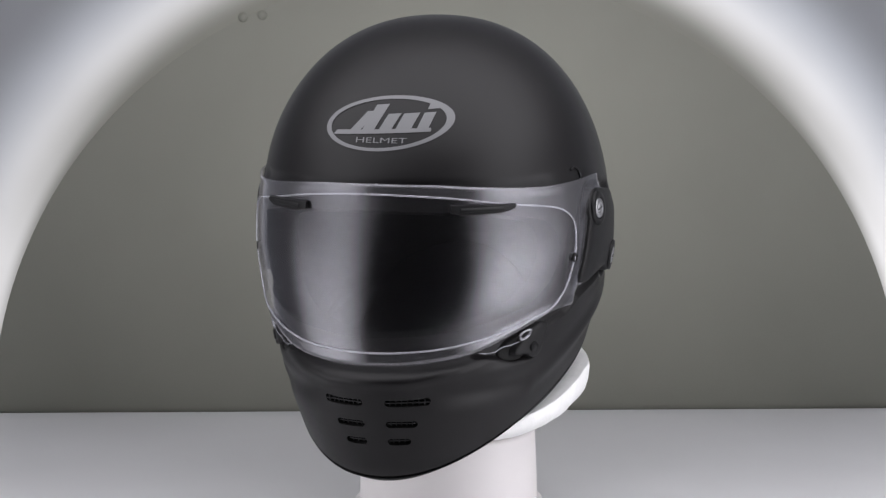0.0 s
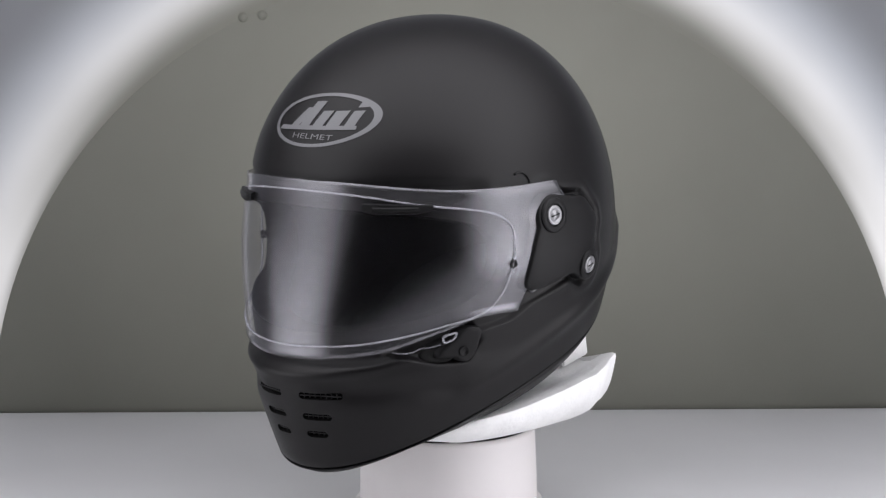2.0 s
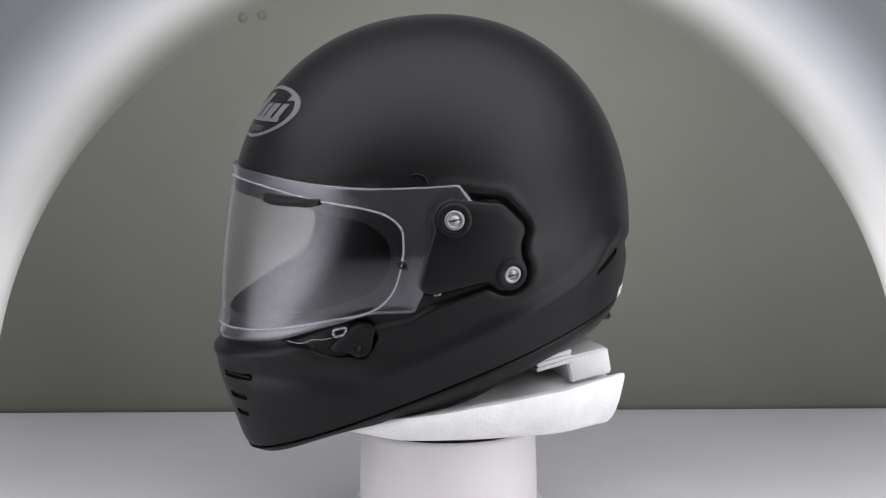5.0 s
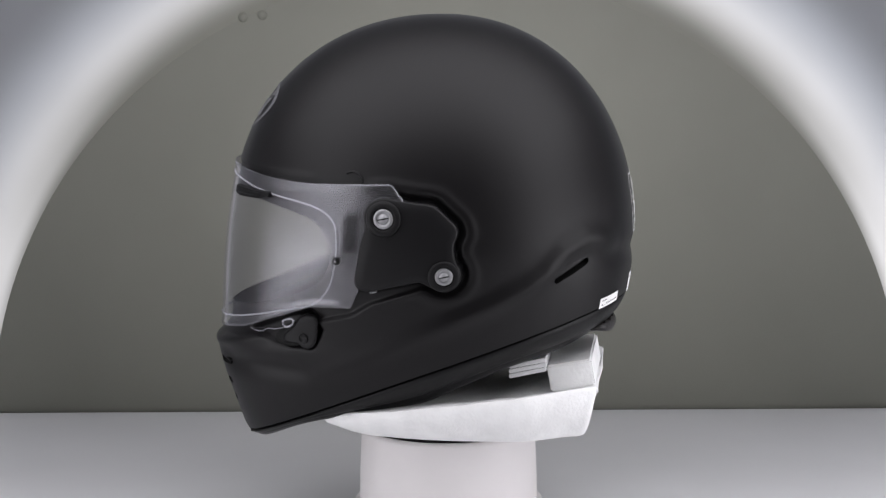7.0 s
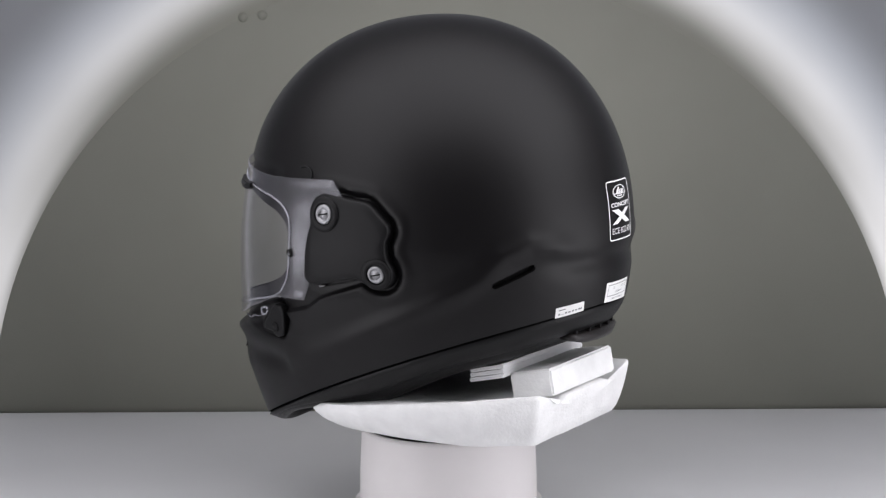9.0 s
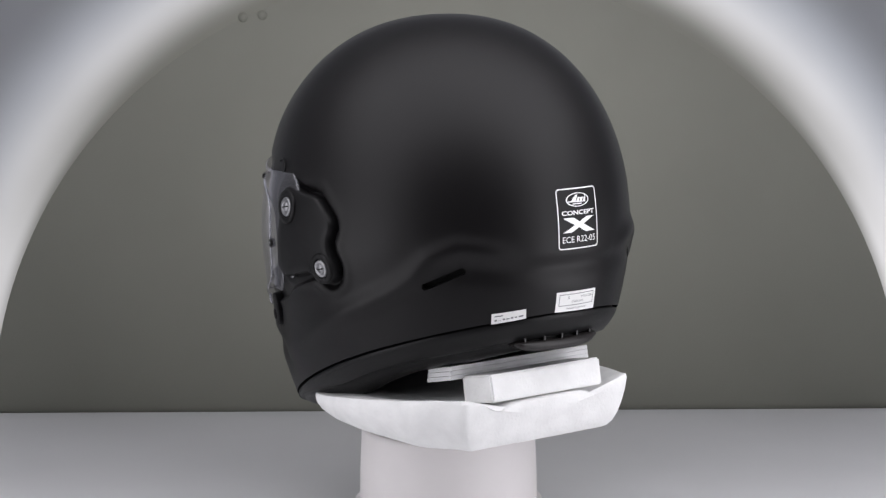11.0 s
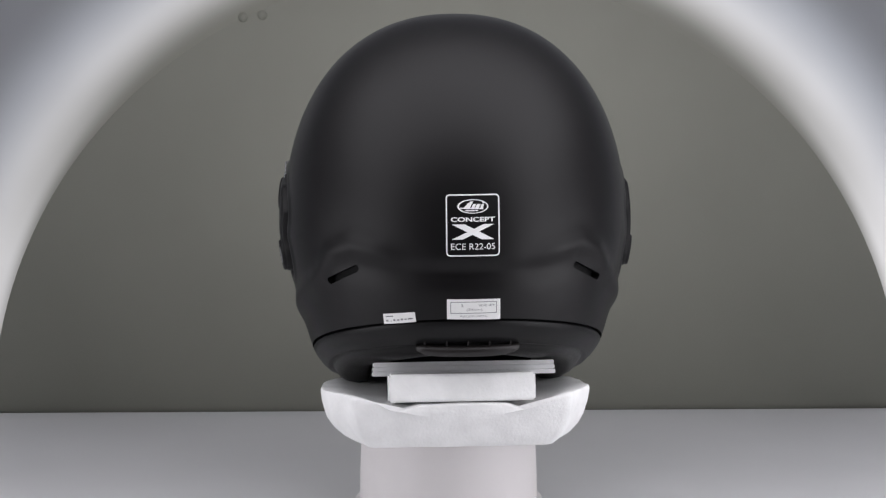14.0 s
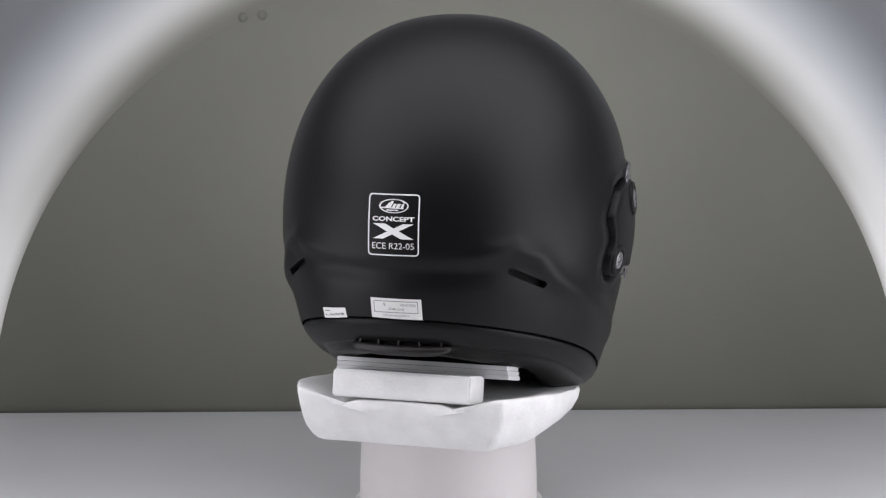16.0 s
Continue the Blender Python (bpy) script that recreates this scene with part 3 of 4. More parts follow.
def flank_plate(outline, side, low, high, bevel, mat, name, parent, label=""):
    """A moulded plate that follows the side of the shell."""
    o = np.array(outline, float)
    c = o.mean(0)
    d = o - c
    size = np.linalg.norm(d, axis=1, keepdims=True)
    loops = [(o, low), (o, high - bevel), (o - d / size * bevel * 0.35, high - bevel * 0.35), (o - d / size * bevel, high)]
    loops += [(c + (o - d / size * bevel - c) * s, high) for s in (0.8, 0.6, 0.4, 0.2)]
    verts, faces, n = [], [], len(o)
    for p, h in loops:
        x = side_x(p[:, 0], p[:, 1]) + h
        verts += [(side * xx + X0, yy, zz) for xx, (yy, zz) in zip(x, p)]
    for j in range(len(loops) - 1):
        faces += [(j * n + i, j * n + (i + 1) % n, (j + 1) * n + (i + 1) % n, (j + 1) * n + i) for i in range(n)]
    verts.append((side * (float(side_x(c[0], c[1])) + high) + X0, c[0], c[1]))
    faces += [((len(loops) - 1) * n + i, (len(loops) - 1) * n + (i + 1) % n, len(verts) - 1) for i in range(n)]
    bm = bmesh.new()
    bv = [bm.verts.new(v) for v in verts]
    for f in faces:
        bm.faces.new([bv[k] for k in f])
    return part(name, bm, mat, parent, label)


def screw(y, z, side, lift, parent, r=0.0078):
    m = flank_frame(y, z, side, 0.0)
    m = m @ pose(0, 0, lift)
    bm = bmesh.new()
    lathe(bm, [(r * 1.75, -0.003), (r * 1.75, 0.0002), (r * 1.68, 0.0010), (r * 1.2, 0.0013), (r * 1.12, 0.0010), (r * 1.06, -0.002)], 40, m)
    part("screw_boss", bm, POD_BLACK, parent)
    bm = bmesh.new()
    lathe(bm, [(r, -0.002), (r, 0.0006), (r * 0.93, 0.0013), (r * 0.62, 0.0015), (r * 0.58, 0.0008), (r * 0.5, 0.0008), (r * 0.47, 0.0016), (0, 0.0017)], 32, m)
    s = part("screw_head", bm, STEEL, parent, "bright steel slotted screw head")
    bm = bmesh.new()
    box(bm, -r * 0.55, r * 0.55, -0.0005, 0.0005, 0.0, 0.00175, 0.0, m @ pose(0, 0, 0, 0, 0, 12))
    part("screw_slot", bm, POD_BLACK, parent)
    return s


def pods():
    for side in (1, -1):
        pod = flank_plate(rounded(POD, 0.004, 2), side, -0.007, 0.0042, 0.0018, POD_BLACK, "side_pod", HELMET, "black plastic pivot cover")
        screw(*SCREW_1, side, 0.0046, pod)
        screw(*SCREW_2, side, 0.0046, pod, 0.0070)
        lever = np.array(arc(-0.1010, 0.1750, 0.0085, 215, 350, 8) + [(-0.0915, 0.180), (-0.0908, 0.190), (-0.0935, 0.1935), (-0.101, 0.1940), (-0.107, 0.1905), (-0.111, 0.1850), (-0.1205, 0.1755), (-0.121, 0.1710)])
        pit = np.array([(-0.131, 0.172), (-0.124, 0.166), (-0.110, 0.1665), (-0.101, 0.172), (-0.100, 0.183), (-0.112, 0.186), (-0.124, 0.180)])
        # dark plate laid in the hollow to paint its shade
        flank_plate(rounded(pit, 0.004), side, -0.008, -0.0022, 0.0008, VOID, "latch_recess_shade", HELMET, "dark plate for the shade in the recess behind the latch")
        tab = flank_plate(lever, side, -0.006, 0.0035, 0.0015, POD_BLACK, "visor_latch", HELMET, "black visor latch lever")
        m = flank_frame(-0.1020, 0.1755, side, 0.0) @ pose(0, 0, 0.0034)
        bm = bmesh.new()
        lathe(bm, [(0.0042, -0.001), (0.0042, 0.0006), (0.0038, 0.0009), (0.0036, 0.0003), (0, 0.0003)], 24, m)
        part("latch_pin", bm, POD_BLACK, tab)


def grilles():
    """Ribbed inserts in the chin vents and the wide outlet under the back edge."""
    for x, z, w in CHIN_VENTS:
        m = vent_frame(x, z, False)
        bm = bmesh.new()
        box(bm, -w / 2 + 0.001, w / 2 - 0.001, -0.0005, 0.0005, -0.005, -0.0022, 0.0, m)
        k = max(3, round(w / 0.0042))
        for i in range(1, k):
            xx = -w / 2 + w * i / k
            box(bm, xx - 0.0004, xx + 0.0004, -0.0024, 0.0024, -0.0052, -0.0026, 0.0, m)
        part("vent_grille", bm, TRIM_BLACK, SHELL, "black ribbed chin vent insert", smooth=False)
    # outlet: a curved housing with four openings
    out = []
    for s_, (z0, z1) in enumerate(((0.1690, 0.1768), (0.1842, 0.1868))):
        bm = bmesh.new()
        n = 16
        loops = []
        for i in range(n + 1):
            x = (-0.0395 + 0.079 * i / n) * (1.0 if s_ == 0 else 0.95)
            taper = 1 - 0.5 * abs(i / n * 2 - 1) ** 6
            y = float(face_y(x, 0.190, True)) - 0.0080
            zm = (z0 + z1) / 2 if s_ else (z0 + z1) / 2 + 0.004 * (1 - taper)
            hz = (z1 - z0) / 2 * (taper if s_ == 0 else 1.0)
            loops.append([bm.verts.new((x + X0, yy, zz)) for yy, zz in ((y - 0.014, zm - hz), (y, zm - hz), (y + 0.0016, zm), (y, zm + hz), (y - 0.014, zm + hz))])
        for a_, b_ in zip(loops, loops[1:]):
            for k in range(5):
                bm.faces.new((a_[k], a_[(k + 1) % 5], b_[(k + 1) % 5], b_[k]))
        bm.faces.new(loops[0])
        bm.faces.new(loops[-1][::-1])
        out.append(bm)
    lip = part("outlet_lip", out[0], OUTLET, HELMET, "black lip of the rear air outlet")
    part("outlet_brow", out[1], OUTLET, lip)
    for x in (-0.033, -0.0165, 0.0, 0.0165, 0.033):
        bm = bmesh.new()
        y = float(face_y(x, 0.190, True)) - 0.0090
        box(bm, x + X0 - 0.0007, x + X0 + 0.0007, y - 0.010, y, 0.1760, 0.1850)
        part("outlet_rib", bm, OUTLET, lip, smooth=False)
    bm = bmesh.new()
    loops = []
    for i in range(13):
        x = -0.0385 + 0.077 * i / 12
        y = float(face_y(x, 0.190, True)) - 0.0135
        loops.append([bm.verts.new((x + X0, yy, zz)) for yy, zz in ((y - 0.01, 0.175), (y, 0.175), (y, 0.1860), (y - 0.01, 0.1860))])
    for a_, b_ in zip(loops, loops[1:]):
        for k in range(4):
            bm.faces.new((a_[k], a_[(k + 1) % 4], b_[(k + 1) % 4], b_[k]))
    part("outlet_back", bm, VOID, lip, smooth=False)


def visor_details():
    for side in (1, -1):
        # brow vents on the outside of the visor
        nu, loops = 14, []
        bm = bmesh.new()
        for i in range(nu + 1):
            f = i / nu
            a = side * radians(23.5 + 20 * f)
            cut = 0.0022 * (max(0.0, f - 0.82) + max(0.0, 0.18 - f)) / 0.18
            z0, z1 = 0.2815 + 0.001 * f + cut, 0.2905 - 0.0012 * f
            row = []
            for z, o in ((z0, 0.0002), (z0 + 0.0008, 0.0034), (z1 - 0.0008, 0.0034), (z1, 0.0002)):
                row.append(bm.verts.new(visor_point(np.array(a), np.array(z), o)))
            loops.append(row)
        for p, q in zip(loops, loops[1:]):
            for k in range(4):
                bm.faces.new((p[k], p[(k + 1) % 4], q[(k + 1) % 4], q[k]))
        bm.faces.new(loops[0])
        bm.faces.new(loops[-1][::-1])
        part("brow_vent", bm, POD_BLACK, GLASS, "black brow vent shutter on the visor", smooth=False)
        bm = bmesh.new()
        loops = []
        for i in range(nu + 1):
            a = side * radians(26.5 + 13 * i / nu)
            loops.append([bm.verts.new(visor_point(np.array(a), np.array(z), o)) for z, o in ((0.2845, 0.003), (0.2848, 0.0042), (0.2875, 0.0042), (0.2878, 0.003))])
        for p, q in zip(loops, loops[1:]):
            for k in range(3):
                bm.faces.new((p[k], p[k + 1], q[k + 1], q[k]))
        part("shutter", bm, TRIM_BLACK, GLASS)
        # pin for the inner lens
        p = visor_point(np.array(side * radians(67.3)), np.array(0.2405), 0.0)
        m = flank_frame(-0.0726, 0.2405, side, 0.0)
        m.translation = Vector(p)
        bm = bmesh.new()
        lathe(bm, [(0.0034, -0.003), (0.0036, 0.0004), (0.0030, 0.0012), (0.0016, 0.0012), (0.0012, 0.0004), (0, 0.0004)], 24, m)
        part("lens_pin", bm, VOID, GLASS, "small dark lens pin")
        # clear tab with an eye beside the latch, and the lip that runs to it
        a0 = side * radians(52.0)
        ring = []
        for k in range(28):
            t = math.tau * k / 28
            u, w = (math.copysign(abs(v) ** 0.6, v) for v in (math.cos(t), math.sin(t)))
            ring.append(visor_point(np.array(a0 + side * (0.030 + 0.006 * w) * u), np.array(0.1865 + 0.0030 * w + 0.0012 * u), -0.0005))
        tube("visor_tab", ring, 0.0010, BEAD, GLASS, "clear eyed tab")
        lip = [visor_point(np.array(side * radians(a)), np.array(z), -0.0006) for a, z in ((36, 0.1775), (39, 0.1762), (42, 0.1768), (44, 0.1795), (47, 0.1800), (50, 0.1818))]
        tube("tab_lip", catmull(lip, 5, False), 0.0006, CLEAR_EDGE, GLASS, "clear lip", closed=False)
        # stop for the raised visor
        m = flank_frame(-0.0605, 0.3005, side, 0.0)
        bow = [tuple(m @ Vector((0.0085 * math.cos(radians(a)), 0.0085 * math.sin(radians(a)), 0.0004))) for a in range(125, -6, -10)]
        tube("visor_stop", bow, 0.0009, TRIM_BLACK, SHELL, "thin black curved visor stop", closed=False)
        # bright release catch under the pivot cover
        m = flank_frame(-0.0455, 0.2158, side, 0.25)
        bm = bmesh.new()
        box(bm, -0.0028, 0.0028, -0.0008, 0.0010, -0.004, -0.0008, 0.0004, m)
        part("release_catch", bm, STEEL, SHELL, "pale release catch")


def on_shell(x, z, back, lift):
    x, z = np.asarray(x, float), np.asarray(z, float)
    p = np.stack([x - X0, face_y(x - X0, z, back), z], -1)
    p[..., 1] += (relief(p) + lift) * (1 if back else -1)
    p[..., 0] += X0
    return p


def strip(name, a, b, back, mat, parent, lift=0.0006, label=""):
    """A printed band between two rows of (x, z) pairs."""
    a, b = np.array(a, float), np.array(b, float)
    rows = [on_shell(*(a + (b - a) * f).T, back, lift) for f in np.linspace(0, 1, 5)]
    n = len(a)
    verts = np.concatenate(rows)
    faces = [(j * n + i, j * n + i + 1, (j + 1) * n + i + 1, (j + 1) * n + i) for j in range(4) for i in range(n - 1)]
    return part(name, mesh_from(name, verts, faces, [mat]), None, parent, label)


def quad(name, corners, back, mat, parent, lift=0.0006, n=12, label=""):
    c = np.array(corners, float)
    t = np.linspace(0, 1, n + 1)[:, None]
    return strip(name, c[0] + (c[1] - c[0]) * t, c[3] + (c[2] - c[3]) * t, back, mat, parent, lift, label)


def lettering(name, body, x, z, width, height, back, mat, parent, lift=0.0008, weight=0.0):
    cu = bpy.data.curves.new(name, "FONT")
    cu.body = body
    cu.offset = weight
    ob = new(name, cu)
    bpy.context.view_layer.update()
    me = bpy.data.meshes.new_from_object(ob.evaluated_get(bpy.context.evaluated_depsgraph_get()))
    bpy.data.objects.remove(ob)
    v = np.array([tuple(p.co) for p in me.vertices])
    lo, hi = v.min(0), v.max(0)
    u = (v[:, 0] - lo[0]) / (hi[0] - lo[0]) - 0.5
    w = (v[:, 1] - lo[1]) / (hi[1] - lo[1]) - 0.5
    q = on_shell(x + (-u if back else u) * width, z + w * height, back, lift)
    me.vertices.foreach_set("co", q.ravel())
    me.materials.append(mat)
    return part(name, me, None, parent)


def oval(name, cx, cz, rx, rz, wx, wz, tilt, back, mat, parent, lift=0.0006, label=""):
    t = np.linspace(0, math.tau, 73)
    c, s_ = math.cos(radians(tilt)), math.sin(radians(tilt))

    def at(ax, az, shift):
        u, w = ax * np.cos(t) + shift, az * np.sin(t)
        return np.stack([cx + u * c - w * s_, cz + u * s_ + w * c], -1)
    return strip(name, at(rx, rz, 0), at(rx - wx, rz - wz, -wx * 0.15), back, mat, parent, lift, label)


def emblem(cx, cz, rx, rz, tilt, back, mat, parent):
    """An oval badge with plain slanted bars in it."""
    ring = oval("emblem_ring", cx, cz, rx, rz, rx * 0.10, rz * 0.12, tilt, back, mat, parent, label="oval badge outline")
    home = ring if parent is HELMET else parent
    c, s_ = math.cos(radians(tilt)), math.sin(radians(tilt))
    flip = -1 if back else 1

    def place(u, w):
        u, w = u * rx * flip, w * rz
        return cx + u * c - w * s_, cz + u * s_ + w * c
    for u0, u1, w0, w1, lean in ((-0.62, -0.44, -0.28, 0.48, 0.30), (-0.40, -0.20, -0.28, 0.70, 0.22), (-0.12, 0.08, -0.26, 0.34, 0.14), (0.14, 0.38, -0.28, 0.32, 0.12), (0.46, 0.63, -0.34, 0.30, 0.10), (0.60, 0.76, 0.42, 0.62, 0.03)):
        quad("emblem_bar", [place(u0, w0), place(u1, w0), place(u1 + lean, w1), place(u0 + lean, w1)], back, mat, home, 0.0007)
    quad("emblem_bar", [place(-0.86, -0.30), place(0.68, -0.40), place(0.68, -0.26), place(-0.80, -0.14)], back, mat, home, 0.0008)
    if not back:
        lettering("emblem_text", "HELMET", *place(-0.06, -0.60), 0.80 * rx, 0.19 * rz, back, mat, home, 0.0008)
        return
    quad("emblem_line", [place(-0.48, -0.66), place(0.34, -0.66), place(0.34, -0.50), place(-0.48, -0.50)], back, mat, home, 0.0007)


def printing():
    emblem(-0.0036, 0.3488, 0.0495, 0.0197, 4.0, False, LOGO_GREY, HELMET)
    # white approval panel on the back
    cx, z1, kx, kz = -0.0090, 0.2956, 0.000143, 0.0001395

    def at(px, pz):
        return cx - (px - 304.5) * kx, z1 - (pz - 42) * kz
    rim = []
    for grow in (0, 7):
        w, h, r = 142 - grow, 167 - grow, 22 - grow
        loop = []
        for sx, sz, a0 in ((1, 1, 0), (-1, 1, 90), (-1, -1, 180), (1, -1, 270)):
            loop += [(304.5 + sx * (w - r) + r * math.cos(radians(a0 + k * 15)), 209 + sz * (h - r) + r * math.sin(radians(a0 + k * 15))) for k in range(7)]
        full = []
        for p, q in zip(loop, loop[1:] + loop[:1]):
            full += [(p[0] + (q[0] - p[0]) * f, p[1] + (q[1] - p[1]) * f) for f in (0, 0.25, 0.5, 0.75)]
        rim.append([at(*p) for p in full + full[:1]])
    panel = strip("approval_panel", rim[0], rim[1], True, WHITE_INK, HELMET, label="white printed approval panel outline")
    ex, ez = at(305, 107)
    emblem(ex, ez, 82 * kx, 38 * kz, 0, True, WHITE_INK, panel)
    lettering("panel_text", "CONCEPT", *at(304.5, 176), 233 * kx, 25 * kz, True, WHITE_INK, panel, weight=0.03)
    quad("cross_bar", [at(192, 284), at(250, 284), at(418, 202), at(360, 202)], True, WHITE_INK, panel)
    quad("cross_bar", [at(350, 284), at(418, 284), at(262, 202), at(192, 202)], True, WHITE_INK, panel, 0.0008)
    lettering("approval_text", "ECE R22-05", *at(304.5, 322), 233 * kx, 34 * kz, True, WHITE_INK, panel)
    # paper size label
    lab = quad("size_label", [(0.0105, 0.2003), (-0.0300, 0.1995), (-0.0298, 0.2158), (0.0107, 0.2160)], True, PAPER, HELMET, 0.0006, label="white paper size label")

    def on(u, w):
        return 0.0105 - u * 0.0405, 0.1999 + w * 0.0160
    for a in ([(0.06, 0.30), (0.93, 0.30), (0.93, 0.33), (0.06, 0.33)], [(0.06, 0.85), (0.93, 0.85), (0.93, 0.88), (0.06, 0.88)], [(0.06, 0.30), (0.072, 0.30), (0.072, 0.88), (0.06, 0.88)], [(0.918, 0.30), (0.93, 0.30), (0.93, 0.88), (0.918, 0.88)]):
        quad("label_rule", [on(*p) for p in a], True, INK, lab, 0.0009)
    lettering("label_text", "S", *on(0.28, 0.70), 0.0016, 0.0024, True, INK, lab, 0.0010)
    lettering("label_text", "HEAD SIZE", *on(0.74, 0.70), 0.0120, 0.0017, True, INK, lab, 0.0010)
    lettering("label_text", "(56cm)", *on(0.51, 0.48), 0.0118, 0.0024, True, INK, lab, 0.0010)
    lettering("label_text", "MADE IN JAPAN", *on(0.50, 0.15), 0.0205, 0.0017, True, INK, lab, 0.0010)
    # small tilted paper label
    small = [(0.0573, 0.1937), (0.0335, 0.1975), (0.0347, 0.2052), (0.0582, 0.2020)]
    tag = quad("serial_label", small, True, PAPER, HELMET, 0.0006, label="small tilted white paper label")
    o, ux, uz = np.array(small[0]), np.array(small[1]) - small[0], np.array(small[3]) - small[0]
    for u0, u1, w0, w1 in ((0.08, 0.30, 0.66, 0.76), (0.08, 0.14, 0.24, 0.38), (0.18, 0.26, 0.24, 0.28), (0.30, 0.36, 0.25, 0.42), (0.40, 0.49, 0.26, 0.38), (0.53, 0.60, 0.27, 0.43), (0.64, 0.71, 0.28, 0.40), (0.76, 0.90, 0.28, 0.42)):
        quad("serial_bar", [tuple(o + ux * u + uz * w) for u, w in ((u0, w0), (u1, w0), (u1, w1), (u0, w1))], True, INK, tag, 0.0009)


def lining():
    """Padding that fills the lower opening behind the chin bar."""
    p, n = BASE_GRID[-1], BASE_NORMAL[-1].copy()
    n[:, 2] = 0
    n /= np.linalg.norm(n, axis=1, keepdims=True)
    ring = p - n * (0.050 * (0.35 + 0.65 * soft(p[:, 1], -0.13, 0.0)))[:, None]
    mid = ring.mean(0)
    verts, faces, cols = [], [], len(p)
    steps = ((1.0, 0.004), (0.97, 0.020), (0.85, 0.034), (0.6, 0.026), (0.3, 0.018), (0.03, 0.016))
    for f, dz in steps:
        v = mid + (ring - mid) * f
        v[:, 2] += dz
        v[:, 0] += X0
        verts += list(v)
    for j in range(len(steps) - 1):
        faces += [(j * cols + i, j * cols + (i + 1) % cols, (j + 1) * cols + (i + 1) % cols, (j + 1) * cols + i) for i in range(cols)]
    faces.append(tuple((len(steps) - 1) * cols + i for i in range(cols)))
    part("lining", mesh_from("lining", verts, faces, [LINER]), None, HELMET, "black padded cloth lining")


edge_trim()
lining()
GLASS = visor()
pods()
grilles()
visor_details()
printing()


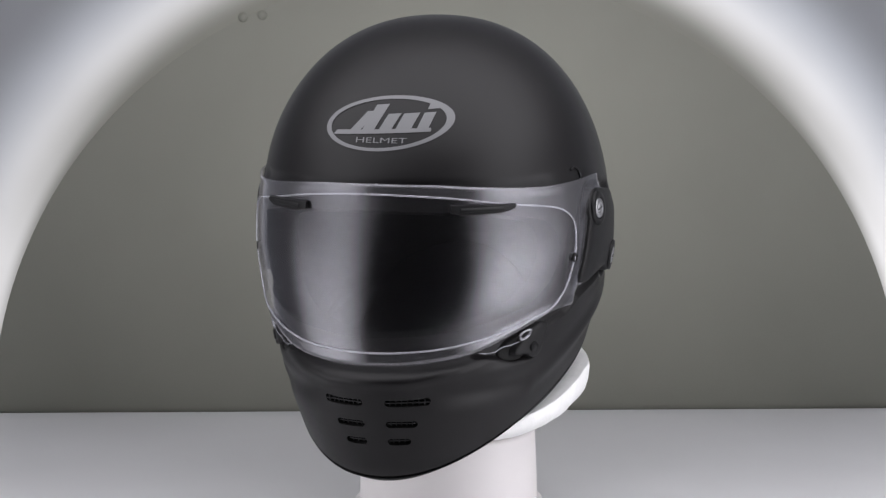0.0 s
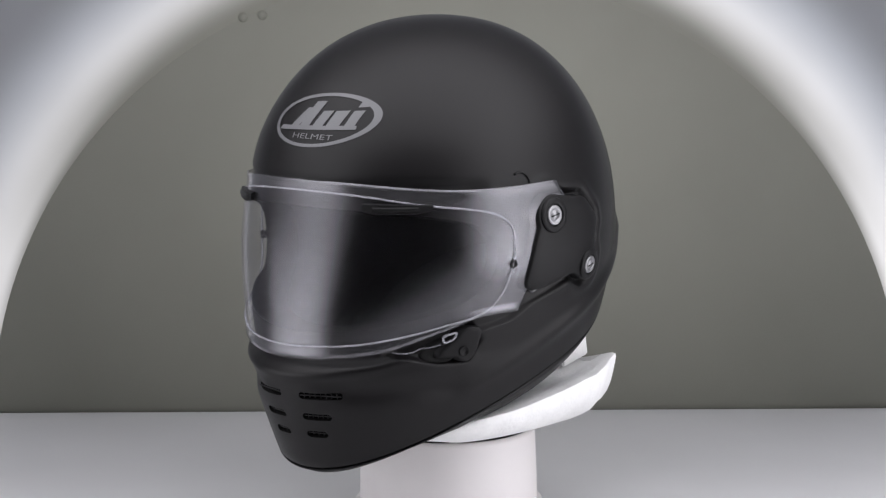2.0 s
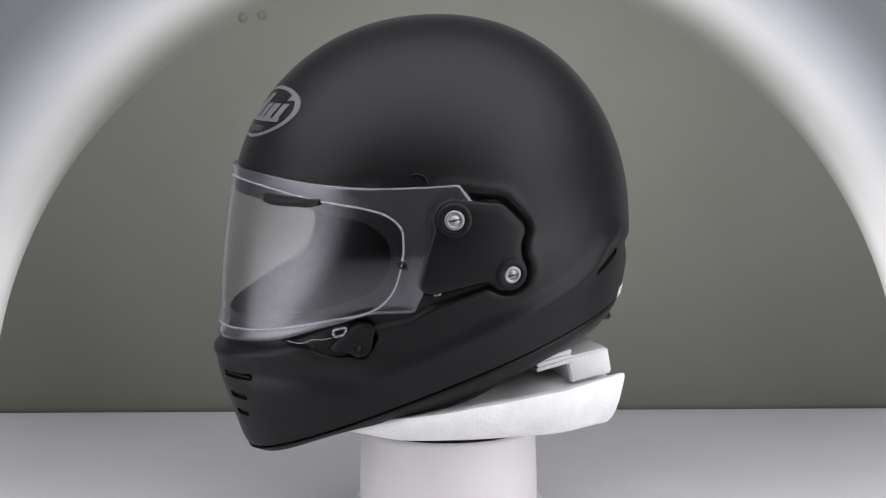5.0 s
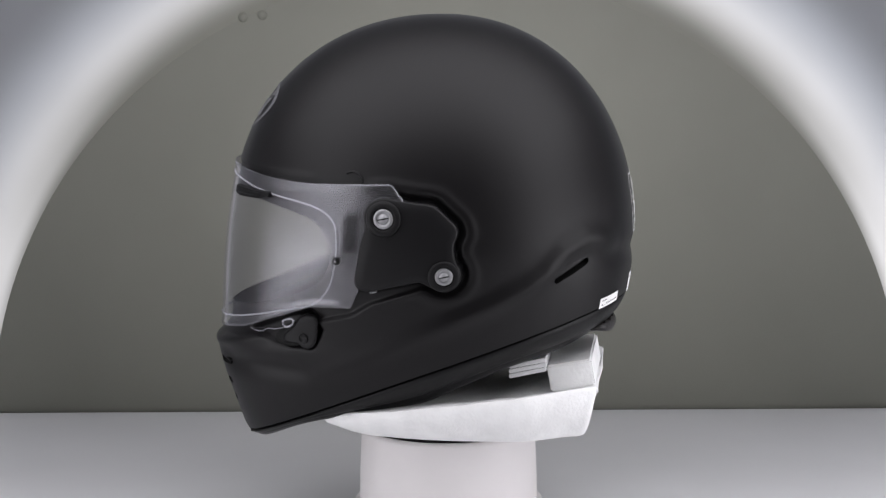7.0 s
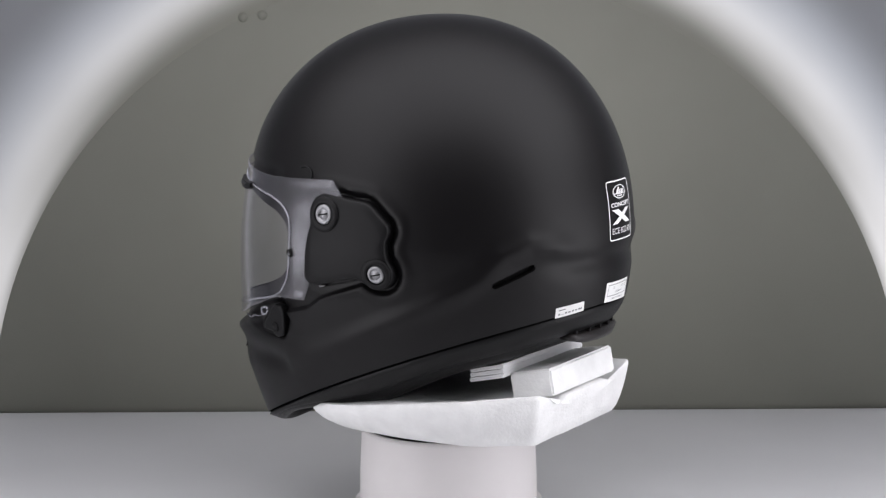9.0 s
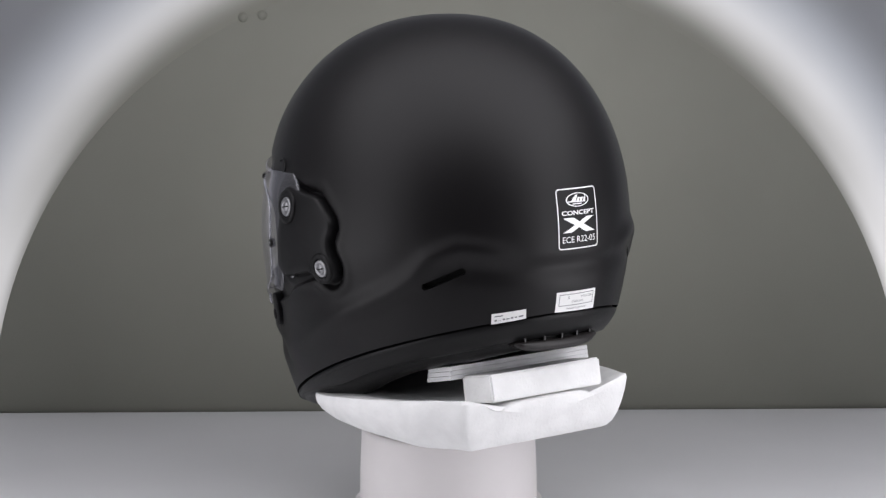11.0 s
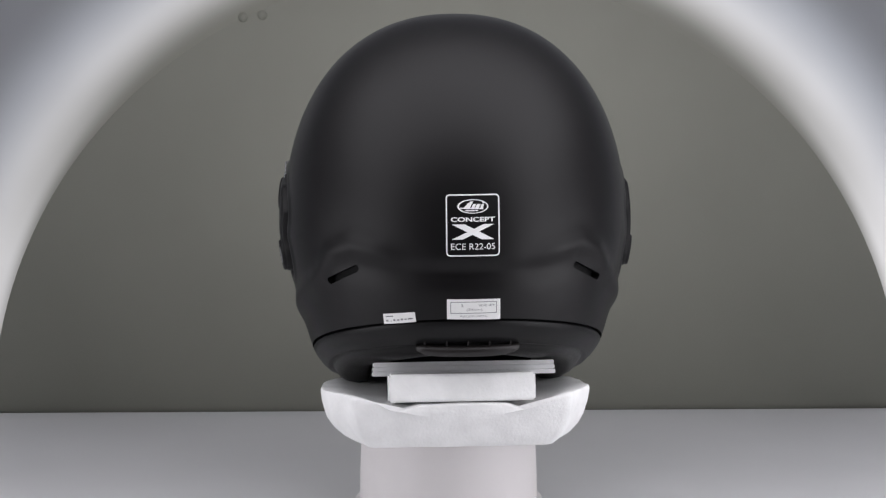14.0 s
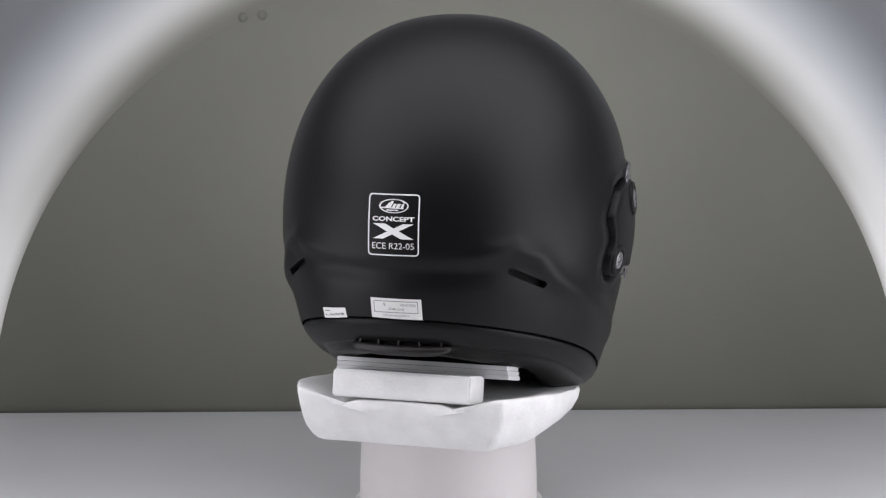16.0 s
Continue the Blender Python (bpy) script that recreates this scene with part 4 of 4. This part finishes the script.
# ---- the white cradle under the helmet ----
def cradle():
    stations = 28
    verts, faces = [], []
    ring = 0
    for j in range(stations + 1):
        f = j / stations
        y = -0.100 + f * 0.208
        w_top = 0.1068 * (0.42 + 0.58 * (1 - (1 - min(f / 0.66, 1.0)) ** 2.6) ** 0.55) * (1 - 0.205 * soft(f, 0.76, 1.02) ** 1.3)
        w_bot = w_top * (0.55 + 0.13 * soft(f, 0.0, 0.6) + 0.11 * soft(f, 0.7, 1.0))
        z_bot = 0.0892 + 0.006 * (1 - soft(f, 0.0, 0.22)) + 0.0036 * soft(f, 0.72, 1.0)
        z_rim = 0.1085 + 0.0278 * f
        z_mid = z_rim - 0.0115 * soft(f, 0.3, 0.9)
        lean = 0.012 * soft(f, 0.8, 1.0)
        prof = []
        for k in range(7):
            a = k / 6
            prof.append((w_bot * a, z_bot, 0.0))
        for k in range(1, 7):
            a = k / 6 * math.pi / 2
            prof.append((w_bot + (w_top - w_bot) * math.sin(a), z_bot + (z_rim - 0.003 - z_bot) * (1 - math.cos(a)), lean * k / 6))
        hump = 0.0048 * soft(f, 0.6, 0.9)
        prof += [(w_top - 0.001, z_rim, lean), (w_top * 0.95, z_rim + 0.0002, lean), (w_top * 0.90, z_rim - 0.06 * (z_rim - z_mid), lean), (w_top * 0.83, z_rim - 0.24 * (z_rim - z_mid), lean), (w_top * 0.76, z_rim - 0.56 * (z_rim - z_mid), lean), (w_top * 0.69, z_rim - 0.86 * (z_rim - z_mid), lean), (w_top * 0.60, z_mid, lean), (w_top * 0.50, z_mid + 0.4 * hump, lean), (w_top * 0.40, z_mid + 0.9 * hump, lean), (0.0, z_mid + hump, lean)]
        full = [(x, z, d) for x, z, d in prof] + [(-x, z, d) for x, z, d in prof[-2:0:-1]]
        ring = len(full)
        verts += [(x + X0 + 0.0045, y + d, z) for x, z, d in full]
    for j in range(stations):
        for i in range(ring):
            faces.append((j * ring + i, j * ring + (i + 1) % ring, (j + 1) * ring + (i + 1) % ring, (j + 1) * ring + i))
    last = np.array(verts[-ring:])
    c = last.mean(0)
    for f, dy in ((0.988, 0.0022), (0.965, 0.0040), (0.93, 0.0050), (0.5, 0.0054)):
        verts += [tuple(c + (p - c) * f + np.array([0, dy, 0])) for p in last]
    for j in range(stations, stations + 4):
        for i in range(ring):
            faces.append((j * ring + i, j * ring + (i + 1) % ring, (j + 1) * ring + (i + 1) % ring, (j + 1) * ring + i))
    faces += [tuple(range(ring))[::-1], tuple((stations + 4) * ring + k for k in range(ring))]
    bm = bmesh.new()
    bv = [bm.verts.new(v) for v in verts]
    for f in faces:
        bm.faces.new([bv[k] for k in f])
    for v in bm.verts:
        v.co += Vector(noise.noise_vector(v.co * 45.0)) * 0.0009 * min(1.0, max(0.0, (v.co.z - 0.089) / 0.01))
    ob = part("foam_cradle", bm, FOAM, None)
    ob.data.set_sharp_from_angle(angle=radians(62))
    return tagged(ob, "white carved polystyrene cradle on the turntable column", "cradle")


def block():
    bm = bmesh.new()
    box(bm, -0.0565 + X0 + 0.0035, 0.0565 + X0 + 0.0035, -0.018, 0.018, 0.0, 0.0215, 0.0015, pose(0, 0.1055, 0.1285, 10))
    return tagged(part("foam_block", bm, FOAM, None, smooth=False), "small white foam block standing on the cradle", "block")


def boards():
    made = []
    for k in range(3):
        bm = bmesh.new()
        z = 0.1415 + 0.0037 * k
        box(bm, -0.0725 + X0 + 0.0006 * k, 0.0712 + X0 - 0.0004 * k, -0.015, 0.015, 0.0, 0.0034, 0.0005, pose(0, 0.0700, z, 12))
        made.append(tagged(part("foam_board", bm, BOARD, None, smooth=False), "thin white foam board in a stack under the helmet's back", "board", "stacked foam boards"))
    return made


CRADLE = cradle()
BLOCK = block()
BOARDS = boards()
tagged(HELMET, "matt black full-face motorcycle helmet with a clear closed visor", "helmet")


# ---- what turns ----
def motions():
    for thing in [HELMET, CRADLE, BLOCK, *BOARDS]:
        walk(thing, [(t, pose(0, 0, 0, 0, 0, a)) for t, a in TURN])


motions()
